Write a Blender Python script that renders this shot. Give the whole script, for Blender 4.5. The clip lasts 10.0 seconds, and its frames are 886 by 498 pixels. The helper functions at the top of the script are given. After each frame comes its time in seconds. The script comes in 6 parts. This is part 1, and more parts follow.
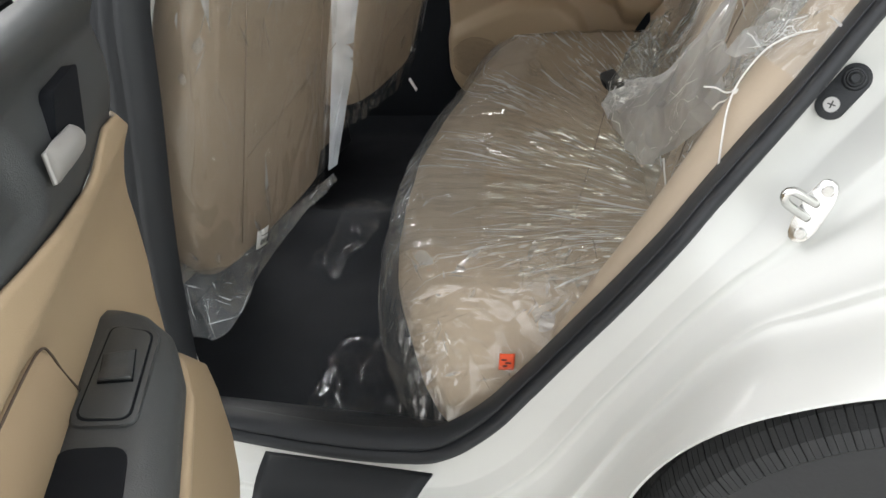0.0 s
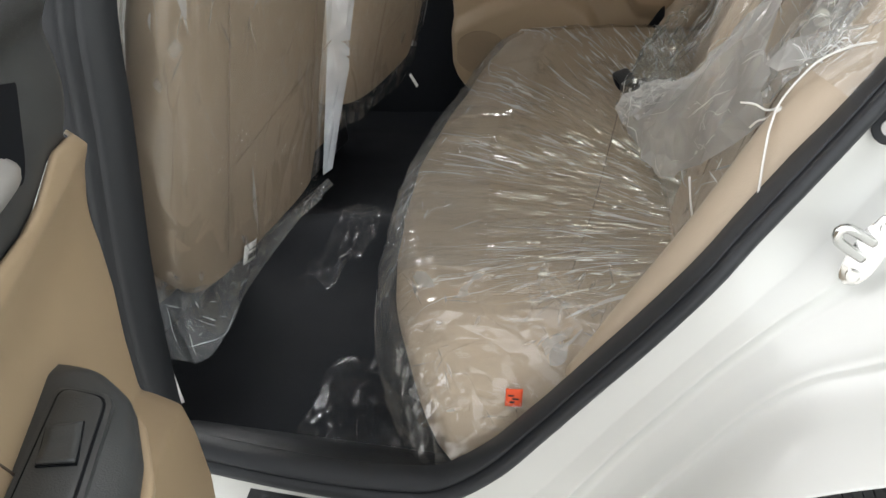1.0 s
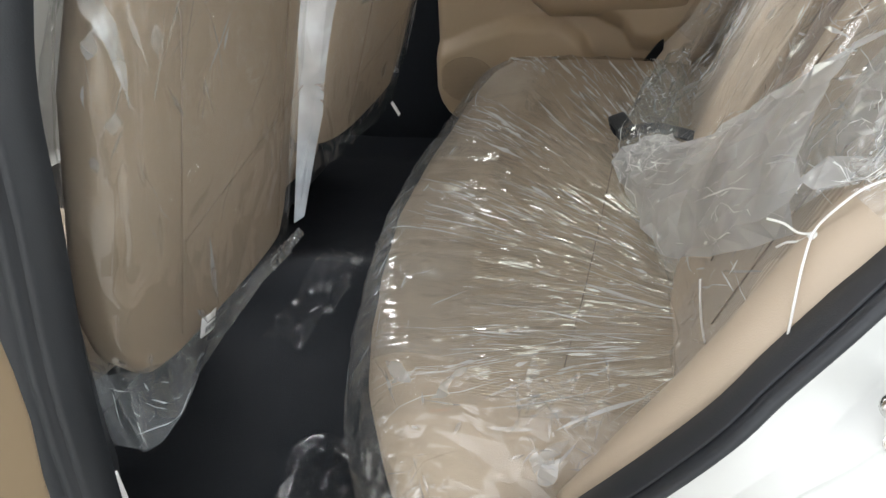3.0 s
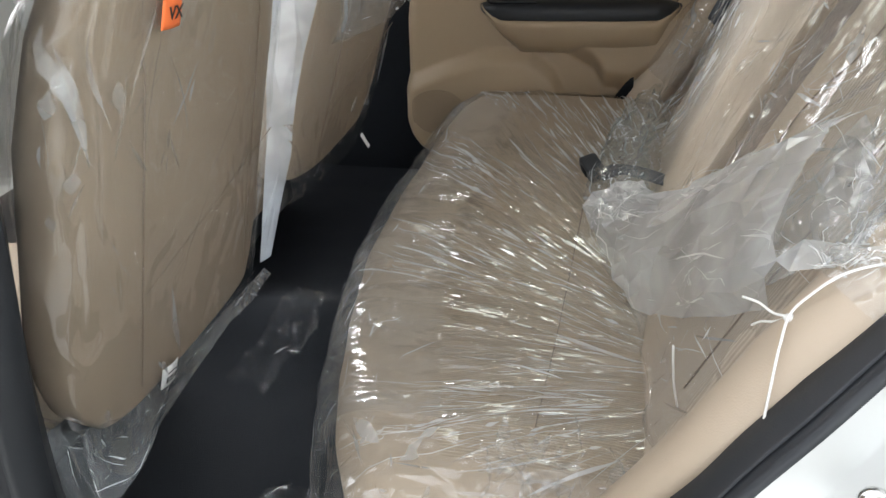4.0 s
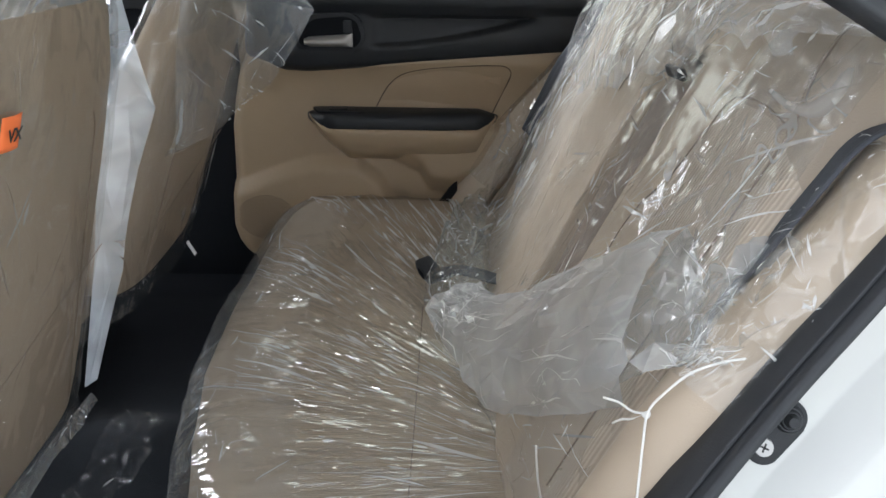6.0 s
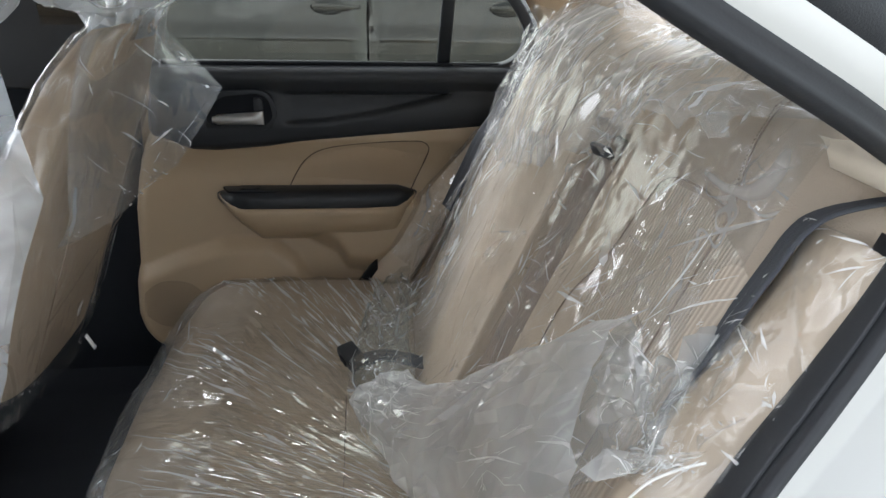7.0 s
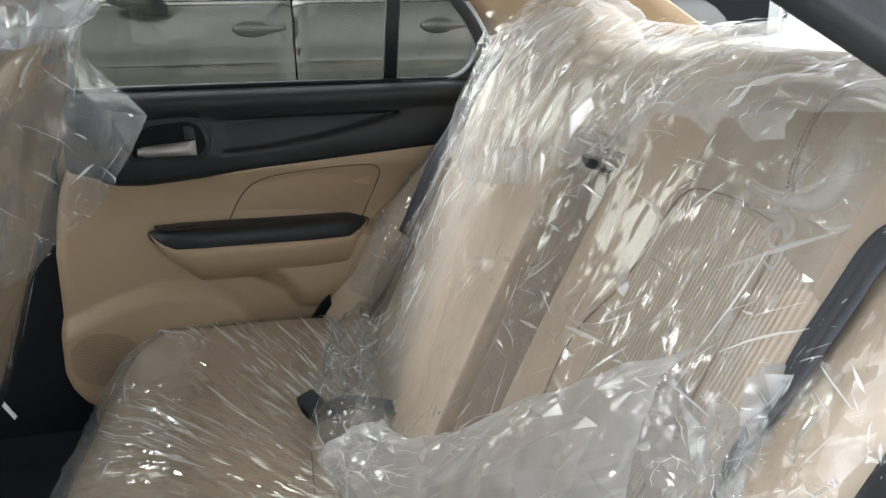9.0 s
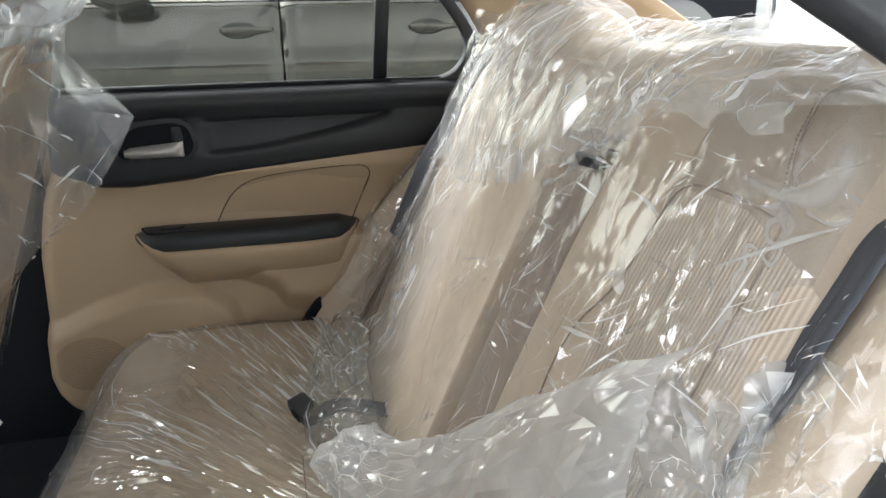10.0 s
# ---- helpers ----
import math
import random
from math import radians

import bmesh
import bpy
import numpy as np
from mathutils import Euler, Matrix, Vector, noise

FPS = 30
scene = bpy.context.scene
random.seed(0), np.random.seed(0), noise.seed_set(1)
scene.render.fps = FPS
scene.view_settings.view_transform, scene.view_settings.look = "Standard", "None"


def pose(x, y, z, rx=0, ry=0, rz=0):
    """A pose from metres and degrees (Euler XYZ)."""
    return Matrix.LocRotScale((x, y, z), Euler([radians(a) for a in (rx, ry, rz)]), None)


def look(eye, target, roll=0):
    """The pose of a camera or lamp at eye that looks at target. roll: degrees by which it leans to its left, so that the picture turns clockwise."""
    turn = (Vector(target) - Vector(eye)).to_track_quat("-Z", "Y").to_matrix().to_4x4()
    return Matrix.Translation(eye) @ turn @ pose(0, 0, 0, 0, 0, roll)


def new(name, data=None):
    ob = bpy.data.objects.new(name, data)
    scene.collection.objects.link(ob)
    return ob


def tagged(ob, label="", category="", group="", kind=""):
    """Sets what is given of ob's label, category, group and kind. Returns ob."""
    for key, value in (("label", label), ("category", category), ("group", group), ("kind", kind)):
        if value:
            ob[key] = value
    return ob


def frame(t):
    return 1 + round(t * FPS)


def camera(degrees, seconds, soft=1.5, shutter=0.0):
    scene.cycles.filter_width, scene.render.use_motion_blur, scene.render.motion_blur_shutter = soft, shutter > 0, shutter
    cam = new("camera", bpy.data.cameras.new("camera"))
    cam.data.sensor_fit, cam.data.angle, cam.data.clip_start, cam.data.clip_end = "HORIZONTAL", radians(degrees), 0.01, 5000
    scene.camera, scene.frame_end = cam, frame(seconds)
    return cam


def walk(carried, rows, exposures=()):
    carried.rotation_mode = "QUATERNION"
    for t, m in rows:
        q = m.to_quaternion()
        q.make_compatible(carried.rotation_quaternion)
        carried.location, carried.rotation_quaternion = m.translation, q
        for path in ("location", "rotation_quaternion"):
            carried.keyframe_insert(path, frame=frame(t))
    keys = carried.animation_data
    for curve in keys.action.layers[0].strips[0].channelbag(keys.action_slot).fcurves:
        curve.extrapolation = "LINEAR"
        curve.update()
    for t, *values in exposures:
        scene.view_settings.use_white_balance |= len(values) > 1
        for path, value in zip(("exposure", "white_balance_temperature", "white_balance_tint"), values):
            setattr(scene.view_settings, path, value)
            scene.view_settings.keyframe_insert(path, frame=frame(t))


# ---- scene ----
cam = camera(59.4, 10.0)
PATH = [
    (0, (0.443, -0.698, 1.144), (-0.159, 0.936, 0.161), -7.8),
    (0.5, (0.427, -0.649, 1.142), (-0.176, 0.98, 0.15), -7.6),
    (1, (0.411, -0.599, 1.139), (-0.19, 1.016, 0.125), -7.5),
    (1.5, (0.403, -0.553, 1.141), (-0.198, 1.051, 0.108), -7.4),
    (2, (0.392, -0.514, 1.154), (-0.205, 1.088, 0.115), -7.0),
    (3.5, (0.369, -0.42, 1.206), (-0.155, 1.202, 0.159), -4.9),
    (4, (0.363, -0.405, 1.224), (-0.116, 1.242, 0.196), -3.8),
    (4.5, (0.359, -0.403, 1.231), (-0.052, 1.281, 0.232), -2.8),
    (5, (0.34, -0.411, 1.235), (0.073, 1.327, 0.283), -1.7),
    (5.5, (0.322, -0.418, 1.245), (0.185, 1.364, 0.348), -0.4),
    (6, (0.31, -0.414, 1.254), (0.299, 1.405, 0.422), 0.9),
    (6.2, (0.311, -0.404, 1.259), (0.355, 1.428, 0.457), 1.2),
    (7.3, (0.29, -0.325, 1.253), (0.53, 1.553, 0.61), 1.0),
    (7.5, (0.278, -0.313, 1.249), (0.542, 1.565, 0.614), 0.9),
    (8, (0.264, -0.277, 1.24), (0.567, 1.596, 0.61), 0.4),
    (8.5, (0.262, -0.244, 1.236), (0.603, 1.625, 0.609), -0.2),
    (9, (0.264, -0.219, 1.232), (0.64, 1.644, 0.608), -0.8),
    (9.5, (0.263, -0.21, 1.226), (0.659, 1.65, 0.607), -0.9),
    (10, (0.262, -0.209, 1.226), (0.666, 1.65, 0.607), -0.9),
]
walk(cam, [(t, look(eye, target, roll)) for t, eye, target, roll in PATH], [(0.0, 0.68, 6480, 10), (2.0, 0.82, 6420, 10), (4.0, 1.04, 6180, 10), (5.0, 0.95, 6080, 10), (6.0, 0.70, 5960, 10), (7.5, 0.66, 6030, 10), (8.5, 0.92, 6130, 10), (10.0, 1.14, 6230, 10)])

# ---- world and light ----
world = bpy.data.worlds.new("sky_world")
scene.world = world
world.use_nodes = True
wn = world.node_tree.nodes
sky = wn.new("ShaderNodeTexSky")
sky.sky_type, sky.sun_disc = "NISHITA", False
sky.sun_elevation, sky.sun_rotation = radians(40), radians(-42)
sky.air_density, sky.dust_density, sky.ozone_density = 1.0, 2.8, 0.6
wn["Background"].inputs["Strength"].default_value = 0.47
veil = wn.new("ShaderNodeHueSaturation")
veil.inputs["Saturation"].default_value = 0.08
world.node_tree.links.new(sky.outputs[0], veil.inputs["Color"])
world.node_tree.links.new(veil.outputs[0], wn["Background"].inputs["Color"])
sun = new("sun", bpy.data.lights.new("sun", "SUN"))
sun.data.energy, sun.data.angle, sun.data.color = 1.3, radians(115), (1.0, 0.97, 0.93)
sun.matrix_world = look((-2.2, 2.4, 2.8), (0, 0, 0))


# ---- materials ----
def mat_base(name):
    m = bpy.data.materials.new(name)
    m.use_nodes = True
    nt = m.node_tree
    return m, nt, nt.nodes["Principled BSDF"]


def plain(name, col, rough=0.5, metal=0.0, var=0.12, scale=30.0, bump=0.0, bscale=300.0, coat=0.0, spec=0.5, stain=2.5):
    """Colour with fine grain and broad stains, roughness and fine relief."""
    m, nt, b = mat_base(name)
    n, l = nt.nodes, nt.links
    tc = n.new("ShaderNodeTexCoord")
    a = n.new("ShaderNodeTexNoise"); a.inputs["Scale"].default_value = scale; a.inputs["Detail"].default_value = 6
    c = n.new("ShaderNodeTexNoise"); c.inputs["Scale"].default_value = stain; c.inputs["Detail"].default_value = 4
    mix = n.new("ShaderNodeMath"); mix.operation = "MULTIPLY_ADD"; mix.inputs[1].default_value = 0.5
    l.new(tc.outputs["Object"], a.inputs["Vector"]); l.new(tc.outputs["Object"], c.inputs["Vector"])
    l.new(a.outputs[0], mix.inputs[0]); 
    h = n.new("ShaderNodeMath"); h.operation = "MULTIPLY"; h.inputs[1].default_value = 0.5
    l.new(c.outputs[0], h.inputs[0]); l.new(h.outputs[0], mix.inputs[2])
    ramp = n.new("ShaderNodeMix"); ramp.data_type = "RGBA"
    ramp.inputs["A"].default_value = (*[x * (1 - var) for x in col], 1)
    ramp.inputs["B"].default_value = (*[min(1, x * (1 + var)) for x in col], 1)
    l.new(mix.outputs[0], ramp.inputs["Factor"]); l.new(ramp.outputs["Result"], b.inputs["Base Color"])
    b.inputs["Roughness"].default_value, b.inputs["Metallic"].default_value = rough, metal
    b.inputs["Coat Weight"].default_value, b.inputs["Specular IOR Level"].default_value = coat, spec
    b.inputs["Coat Roughness"].default_value = 0.03
    if bump:
        f = n.new("ShaderNodeTexNoise"); f.inputs["Scale"].default_value = bscale; f.inputs["Detail"].default_value = 3
        l.new(tc.outputs["Object"], f.inputs["Vector"])
        bp = n.new("ShaderNodeBump"); bp.inputs["Strength"].default_value = bump; bp.inputs["Distance"].default_value = 0.002
        l.new(f.outputs[0], bp.inputs["Height"]); l.new(bp.outputs[0], b.inputs["Normal"])
    return m


def ribbed(name, col, direction="Y", pitch=0.006, rough=0.85):
    """Woven seat fabric with narrow ribs."""
    m, nt, b = mat_base(name)
    n, l = nt.nodes, nt.links
    tc = n.new("ShaderNodeTexCoord")
    w = n.new("ShaderNodeTexWave"); w.wave_type, w.bands_direction = "BANDS", direction
    w.inputs["Scale"].default_value = 0.314 / pitch; w.inputs["Distortion"].default_value = 0.4; w.inputs["Detail"].default_value = 2
    a = n.new("ShaderNodeTexNoise"); a.inputs["Scale"].default_value = 400; a.inputs["Detail"].default_value = 2
    l.new(tc.outputs["Object"], w.inputs["Vector"]); l.new(tc.outputs["Object"], a.inputs["Vector"])
    mix = n.new("ShaderNodeMix"); mix.data_type = "RGBA"
    mix.inputs["A"].default_value = (*[x * 0.80 for x in col], 1); mix.inputs["B"].default_value = (*[x * 1.05 for x in col], 1)
    l.new(w.outputs[1], mix.inputs["Factor"]); l.new(mix.outputs["Result"], b.inputs["Base Color"])
    add = n.new("ShaderNodeMath"); add.operation = "ADD"
    l.new(w.outputs[1], add.inputs[0]); l.new(a.outputs[0], add.inputs[1])
    bp = n.new("ShaderNodeBump"); bp.inputs["Strength"].default_value = 0.5; bp.inputs["Distance"].default_value = 0.0015
    l.new(add.outputs[0], bp.inputs["Height"]); l.new(bp.outputs[0], b.inputs["Normal"])
    b.inputs["Roughness"].default_value = rough
    return m


def film(name, haze=0.05, cloud=0.0, rough=0.03, layers=((6, 24, 0.25), (18, 80, 0.25)), patch=6.0, cover=(0.40, 0.60), calm=0.25, gain=2.0, most=0.6, crease_glint=0.0, shards=(), warp=0.8, tint=(0.975, 0.98, 0.98), ior=1.5, milk=(0.86, 0.87, 0.86)):
    """Thin clear plastic: see-through, mirror-like by Fresnel, faintly milky, folded into sharp creases.
    layers: (folds a metre along, across, slope); patch, cover: where the folds gather; calm: what is left of them
    between;
    cloud: haze of the milky patches; crease_glint: milky whitening of sharp creases, partly in place of their glints;
    shards: flat facets (a metre along, across, tilt)."""
    m = bpy.data.materials.new(name)
    m.use_nodes = True
    nt = m.node_tree
    n, l = nt.nodes, nt.links
    n.remove(n["Principled BSDF"])
    out = n["Material Output"]
    tc = n.new("ShaderNodeTexCoord")

    def math_node(op, a, b=None, c=None):
        k = n.new("ShaderNodeMath"); k.operation = op
        for i, v in enumerate((a, b, c)):
            if isinstance(v, (int, float)):
                k.inputs[i].default_value = v
            elif v is not None:
                l.new(v, k.inputs[i])
        return k.outputs[0]

    pm = n.new("ShaderNodeTexNoise"); pm.inputs["Scale"].default_value = patch; pm.inputs["Detail"].default_value = 2
    l.new(tc.outputs["UV"], pm.inputs["Vector"])
    mask = n.new("ShaderNodeMapRange"); mask.interpolation_type = "SMOOTHSTEP"
    mask.inputs["From Min"].default_value, mask.inputs["From Max"].default_value = cover
    mask.inputs["To Min"].default_value, mask.inputs["To Max"].default_value = calm, 1.0
    l.new(pm.outputs[0], mask.inputs["Value"])
    total, sharp = None, None
    for k, (su, sv, slope) in enumerate(layers):
        mp = n.new("ShaderNodeMapping"); mp.inputs["Scale"].default_value = (su, sv, 1); mp.inputs["Location"].default_value = (3.7 * k + 1.1, 1.3 * k, 0)
        l.new(tc.outputs["UV"], mp.inputs["Vector"])
        wv = n.new("ShaderNodeTexNoise"); wv.inputs["Scale"].default_value = 0.45; wv.inputs["Detail"].default_value = 1
        l.new(mp.outputs[0], wv.inputs["Vector"])
        ws = n.new("ShaderNodeVectorMath"); ws.operation = "MULTIPLY_ADD"; ws.inputs[1].default_value = (warp * 2.5, warp * 2.5, 0)
        l.new(wv.outputs["Color"], ws.inputs[0]); l.new(mp.outputs[0], ws.inputs[2])
        nz = n.new("ShaderNodeTexNoise"); nz.noise_dimensions = "2D"; nz.inputs["Scale"].default_value = 1.0; nz.inputs["Detail"].default_value = 1.2; nz.inputs["Roughness"].default_value = 0.4
        l.new(ws.outputs[0], nz.inputs["Vector"])
        fold = math_node("ABSOLUTE", math_node("SUBTRACT", nz.outputs[0], 0.5))
        h = math_node("MULTIPLY", math_node("MULTIPLY", fold, mask.outputs[0]), -slope / max(su, sv) * 1.6)
        total = h if total is None else math_node("ADD", total, h)
        # whitened creases: real haze of the fold, and painted glints where none reflect
        if crease_glint:
            cr = n.new("ShaderNodeMapRange"); cr.inputs["From Min"].default_value, cr.inputs["From Max"].default_value = 0.034, 0.006
            cr.inputs["To Max"].default_value = crease_glint * (1.0 if k == 0 else 0.7)
            l.new(fold, cr.inputs["Value"])
            w = math_node("MULTIPLY", cr.outputs[0], math_node("POWER", mask.outputs[0], 2.0))
            sharp = w if sharp is None else math_node("MAXIMUM", sharp, w)
    bp = n.new("ShaderNodeBump"); bp.inputs["Strength"].default_value = 1.0; bp.inputs["Distance"].default_value = 1.0
    l.new(total, bp.inputs["Height"])
    face = bp.outputs[0]
    for k, (su, sv, tilt) in enumerate(shards):
        mp = n.new("ShaderNodeMapping"); mp.inputs["Scale"].default_value = (su, sv, 1); mp.inputs["Location"].default_value = (2.3 * k + 0.7, 4.1 * k, 0); mp.inputs["Rotation"].default_value = (0, 0, 0.5 * k)
        l.new(tc.outputs["UV"], mp.inputs["Vector"])
        v = n.new("ShaderNodeTexVoronoi"); v.feature, v.voronoi_dimensions = "F1", "2D"; v.inputs["Scale"].default_value = 1.0
        l.new(mp.outputs[0], v.inputs["Vector"])
        c = n.new("ShaderNodeVectorMath"); c.operation = "SUBTRACT"; c.inputs[1].default_value = (0.5, 0.5, 0.5)
        l.new(v.outputs["Color"], c.inputs[0])
        sc = n.new("ShaderNodeVectorMath"); sc.operation = "SCALE"
        l.new(c.outputs[0], sc.inputs[0]); l.new(math_node("MULTIPLY", mask.outputs[0], tilt), sc.inputs["Scale"])
        ad = n.new("ShaderNodeVectorMath"); ad.operation = "ADD"
        l.new(face, ad.inputs[0]); l.new(sc.outputs[0], ad.inputs[1])
        face = ad.outputs[0]
    if shards:
        nm = n.new("ShaderNodeVectorMath"); nm.operation = "NORMALIZE"
        l.new(face, nm.inputs[0])
        face = nm.outputs[0]
    fr = n.new("ShaderNodeFresnel"); fr.inputs["IOR"].default_value = ior
    l.new(face, fr.inputs["Normal"])
    g = math_node("MINIMUM", math_node("MULTIPLY", fr.outputs[0], gain), most)
    tr = n.new("ShaderNodeBsdfTransparent"); tr.inputs["Color"].default_value = (*tint, 1)
    gl = n.new("ShaderNodeBsdfGlossy"); gl.inputs["Roughness"].default_value = rough
    l.new(face, gl.inputs["Normal"])
    df = n.new("ShaderNodeBsdfDiffuse"); df.inputs["Color"].default_value = (*milk, 1)
    tl = n.new("ShaderNodeBsdfTranslucent"); tl.inputs["Color"].default_value = (*milk, 1)
    mk = n.new("ShaderNodeMixShader"); mk.inputs[0].default_value = 0.5
    l.new(df.outputs[0], mk.inputs[1]); l.new(tl.outputs[0], mk.inputs[2])
    m1 = n.new("ShaderNodeMixShader"); m1.inputs[0].default_value = haze
    veil = haze
    if cloud:
        cn = n.new("ShaderNodeTexNoise"); cn.inputs["Scale"].default_value = 7; cn.inputs["Detail"].default_value = 3
        l.new(tc.outputs["Object"], cn.inputs["Vector"])
        cm = n.new("ShaderNodeMapRange"); cm.inputs["From Min"].default_value = 0.40; cm.inputs["From Max"].default_value = 0.64
        cm.inputs["To Min"].default_value = haze; cm.inputs["To Max"].default_value = cloud
        l.new(cn.outputs[0], cm.inputs["Value"])
        veil = cm.outputs[0]
    if sharp is not None:
        veil = math_node("MINIMUM", math_node("ADD", sharp, veil), 0.95)
    if not isinstance(veil, float):
        l.new(veil, m1.inputs[0])
    l.new(tr.outputs[0], m1.inputs[1]); l.new(mk.outputs[0], m1.inputs[2])
    m2 = n.new("ShaderNodeMixShader")
    l.new(g, m2.inputs[0]); l.new(m1.outputs[0], m2.inputs[1]); l.new(gl.outputs[0], m2.inputs[2])
    l.new(m2.outputs[0], out.inputs["Surface"])
    return m


def pane(name, tint, ior=1.5):
    m = bpy.data.materials.new(name)
    m.use_nodes = True
    nt = m.node_tree
    n, l = nt.nodes, nt.links
    n.remove(n["Principled BSDF"])
    fr = n.new("ShaderNodeFresnel"); fr.inputs["IOR"].default_value = ior
    tr = n.new("ShaderNodeBsdfTransparent"); tr.inputs["Color"].default_value = (*tint, 1)
    gl = n.new("ShaderNodeBsdfGlossy"); gl.inputs["Roughness"].default_value = 0.02
    mx = n.new("ShaderNodeMixShader")
    l.new(fr.outputs[0], mx.inputs[0]); l.new(tr.outputs[0], mx.inputs[1]); l.new(gl.outputs[0], mx.inputs[2])
    l.new(mx.outputs[0], n["Material Output"].inputs["Surface"])
    return m


WHITE = plain("white_paint", (0.55, 0.555, 0.528), 0.32, var=0.02, coat=0.22)
TAN = plain("tan_vinyl", (0.315, 0.236, 0.149), 0.5, var=0.06, bump=0.12, bscale=900)
TAN_SOFT = plain("tan_padded_vinyl", (0.318, 0.234, 0.148), 0.55, var=0.06, bump=0.2, bscale=700)
SEAT = plain("beige_seat_fabric", (0.45, 0.368, 0.276), 0.85, var=0.08, bump=0.4, bscale=600)
# front seat fabric darkened: the shade on these seats is in its colour
FRONT_SEAT_SHADED = plain("shaded_front_seat_fabric", (0.268, 0.207, 0.145), 0.85, var=0.08, bump=0.4, bscale=600)
SEAT_RIB = ribbed("beige_ribbed_fabric", (0.462, 0.378, 0.28), "Y", 0.0042)
SEAT_RIB_X = ribbed("beige_ribbed_back_fabric", (0.462, 0.388, 0.305), "Y", 0.0046)
# brown; deep enough to hold the shade of the armrest niche in its colour
SEAT_DARK = plain("brown_armrest_vinyl", (0.20, 0.152, 0.113), 0.6, var=0.06, bump=0.3, bscale=600)
BOLSTER = plain("beige_bolster_vinyl", (0.41, 0.332, 0.245), 0.55, var=0.06, bump=0.2, bscale=700)
# backrest tops: seat fabric with their shade put into the colour
SEAT_TOP = plain("shaded_headrest_fabric", (0.33, 0.272, 0.21), 0.85, var=0.08, bump=0.4, bscale=600)
JOINT = plain("dark_joint", (0.06, 0.042, 0.028), 0.8)
TAN_DARK = plain("tan_speaker_plastic", (0.17, 0.125, 0.08), 0.6, var=0.08)
STITCH = plain("brown_thread", (0.20, 0.15, 0.11), 0.8)
BLACK = plain("black_grained_plastic", (0.011, 0.013, 0.0155), 0.5, var=0.15, bump=0.25, bscale=700, spec=0.38)
GREY_TRIM = plain("dark_grey_plastic", (0.034, 0.037, 0.038), 0.5, var=0.12, bump=0.25, bscale=800)
# dull black for black parts and for shade drawn in recesses and gaps
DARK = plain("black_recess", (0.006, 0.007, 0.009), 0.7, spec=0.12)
CARPET = plain("black_carpet", (0.008, 0.0095, 0.012), 0.95, var=0.3, scale=200, bump=0.6, bscale=500, spec=0.2)
RUBBER = plain("black_seal_rubber", (0.012, 0.014, 0.017), 0.55, var=0.12, bump=0.1, bscale=500)
TYRE = plain("tyre_rubber", (0.020, 0.021, 0.022), 0.75, var=0.2, bump=0.2, bscale=200)
SILVER = plain("silver_plastic", (0.36, 0.355, 0.34), 0.4, metal=0.6, var=0.03)
CHROME = plain("bright_zinc", (0.66, 0.66, 0.64), 0.2, metal=1.0, var=0.05)
CREAM = plain("cream_shelf_cloth", (0.62, 0.55, 0.44), 0.9, var=0.05, bump=0.2, bscale=500)
LINER = plain("headliner_cloth", (0.50, 0.42, 0.31), 0.95, var=0.05, bump=0.2, bscale=500)
WEB = plain("grey_belt_webbing", (0.05, 0.055, 0.065), 0.7, var=0.15, bump=0.5, bscale=1200)
ORANGE = plain("orange_paper", (0.80, 0.17, 0.04), 0.7, var=0.05)
RED = plain("red_paper", (0.80, 0.10, 0.03), 0.7, var=0.05)
PAPER = plain("white_paper", (0.75, 0.75, 0.73), 0.8, var=0.04)
INK = plain("black_ink", (0.02, 0.02, 0.02), 0.8)
CORD = plain("white_cord", (0.75, 0.74, 0.70), 0.8, var=0.06)
GREY_PAINT = plain("grey_metallic_paint", (0.058, 0.057, 0.052), 0.14, metal=0.3, var=0.05, coat=1.0)
CONCRETE = plain("concrete_ground", (0.42, 0.41, 0.385), 0.9, var=0.2, scale=6, bump=0.4, bscale=60, stain=0.4)
WALL = plain("pale_painted_wall", (0.66, 0.70, 0.68), 0.7, var=0.05, stain=1.0)
FILM_SEAT = film("cushion_film", 0.03, 0.08, rough=0.02, layers=((2.0, 18, 0.16), (6, 55, 0.20)), shards=((8, 65, 0.95), (22, 150, 0.65)), patch=5.5, cover=(0.36, 0.54), calm=0.15, gain=1.8, most=0.26, crease_glint=0.20)
FILM_END = film("folded_film", 0.02, 0.05, rough=0.02, layers=((6, 10, 0.2), (18, 26, 0.14)), shards=((26, 44, 0.4), (70, 100, 0.3)), patch=5.0, cover=(0.42, 0.58), calm=0.15, gain=1.6, most=0.14, crease_glint=0.10)
FILM_SKIRT = film("hanging_film", 0.10, 0.22, layers=((3, 12, 0.2), (12, 40, 0.2)), shards=((10, 40, 0.3),), patch=6.0, calm=0.3, gain=1.1, most=0.18, crease_glint=0.12, milk=(0.80, 0.85, 0.88))
FILM_BACK = film("backrest_film", 0.05, 0.14, rough=0.02, layers=((8, 2.5, 0.14), (14, 26, 0.14)), shards=((26, 70, 0.8), (80, 150, 0.7)), patch=5.0, cover=(0.54, 0.63), calm=0.12, gain=1.0, most=0.095, crease_glint=0.30)
FILM_CRISP = film("crisp_film", 0.05, 0.16, rough=0.02, layers=((6, 12, 0.22), (20, 40, 0.2)), shards=((30, 60, 0.6), (70, 120, 0.5)), patch=8.0, cover=(0.44, 0.58), calm=0.15, gain=1.6, most=0.18, crease_glint=0.22)
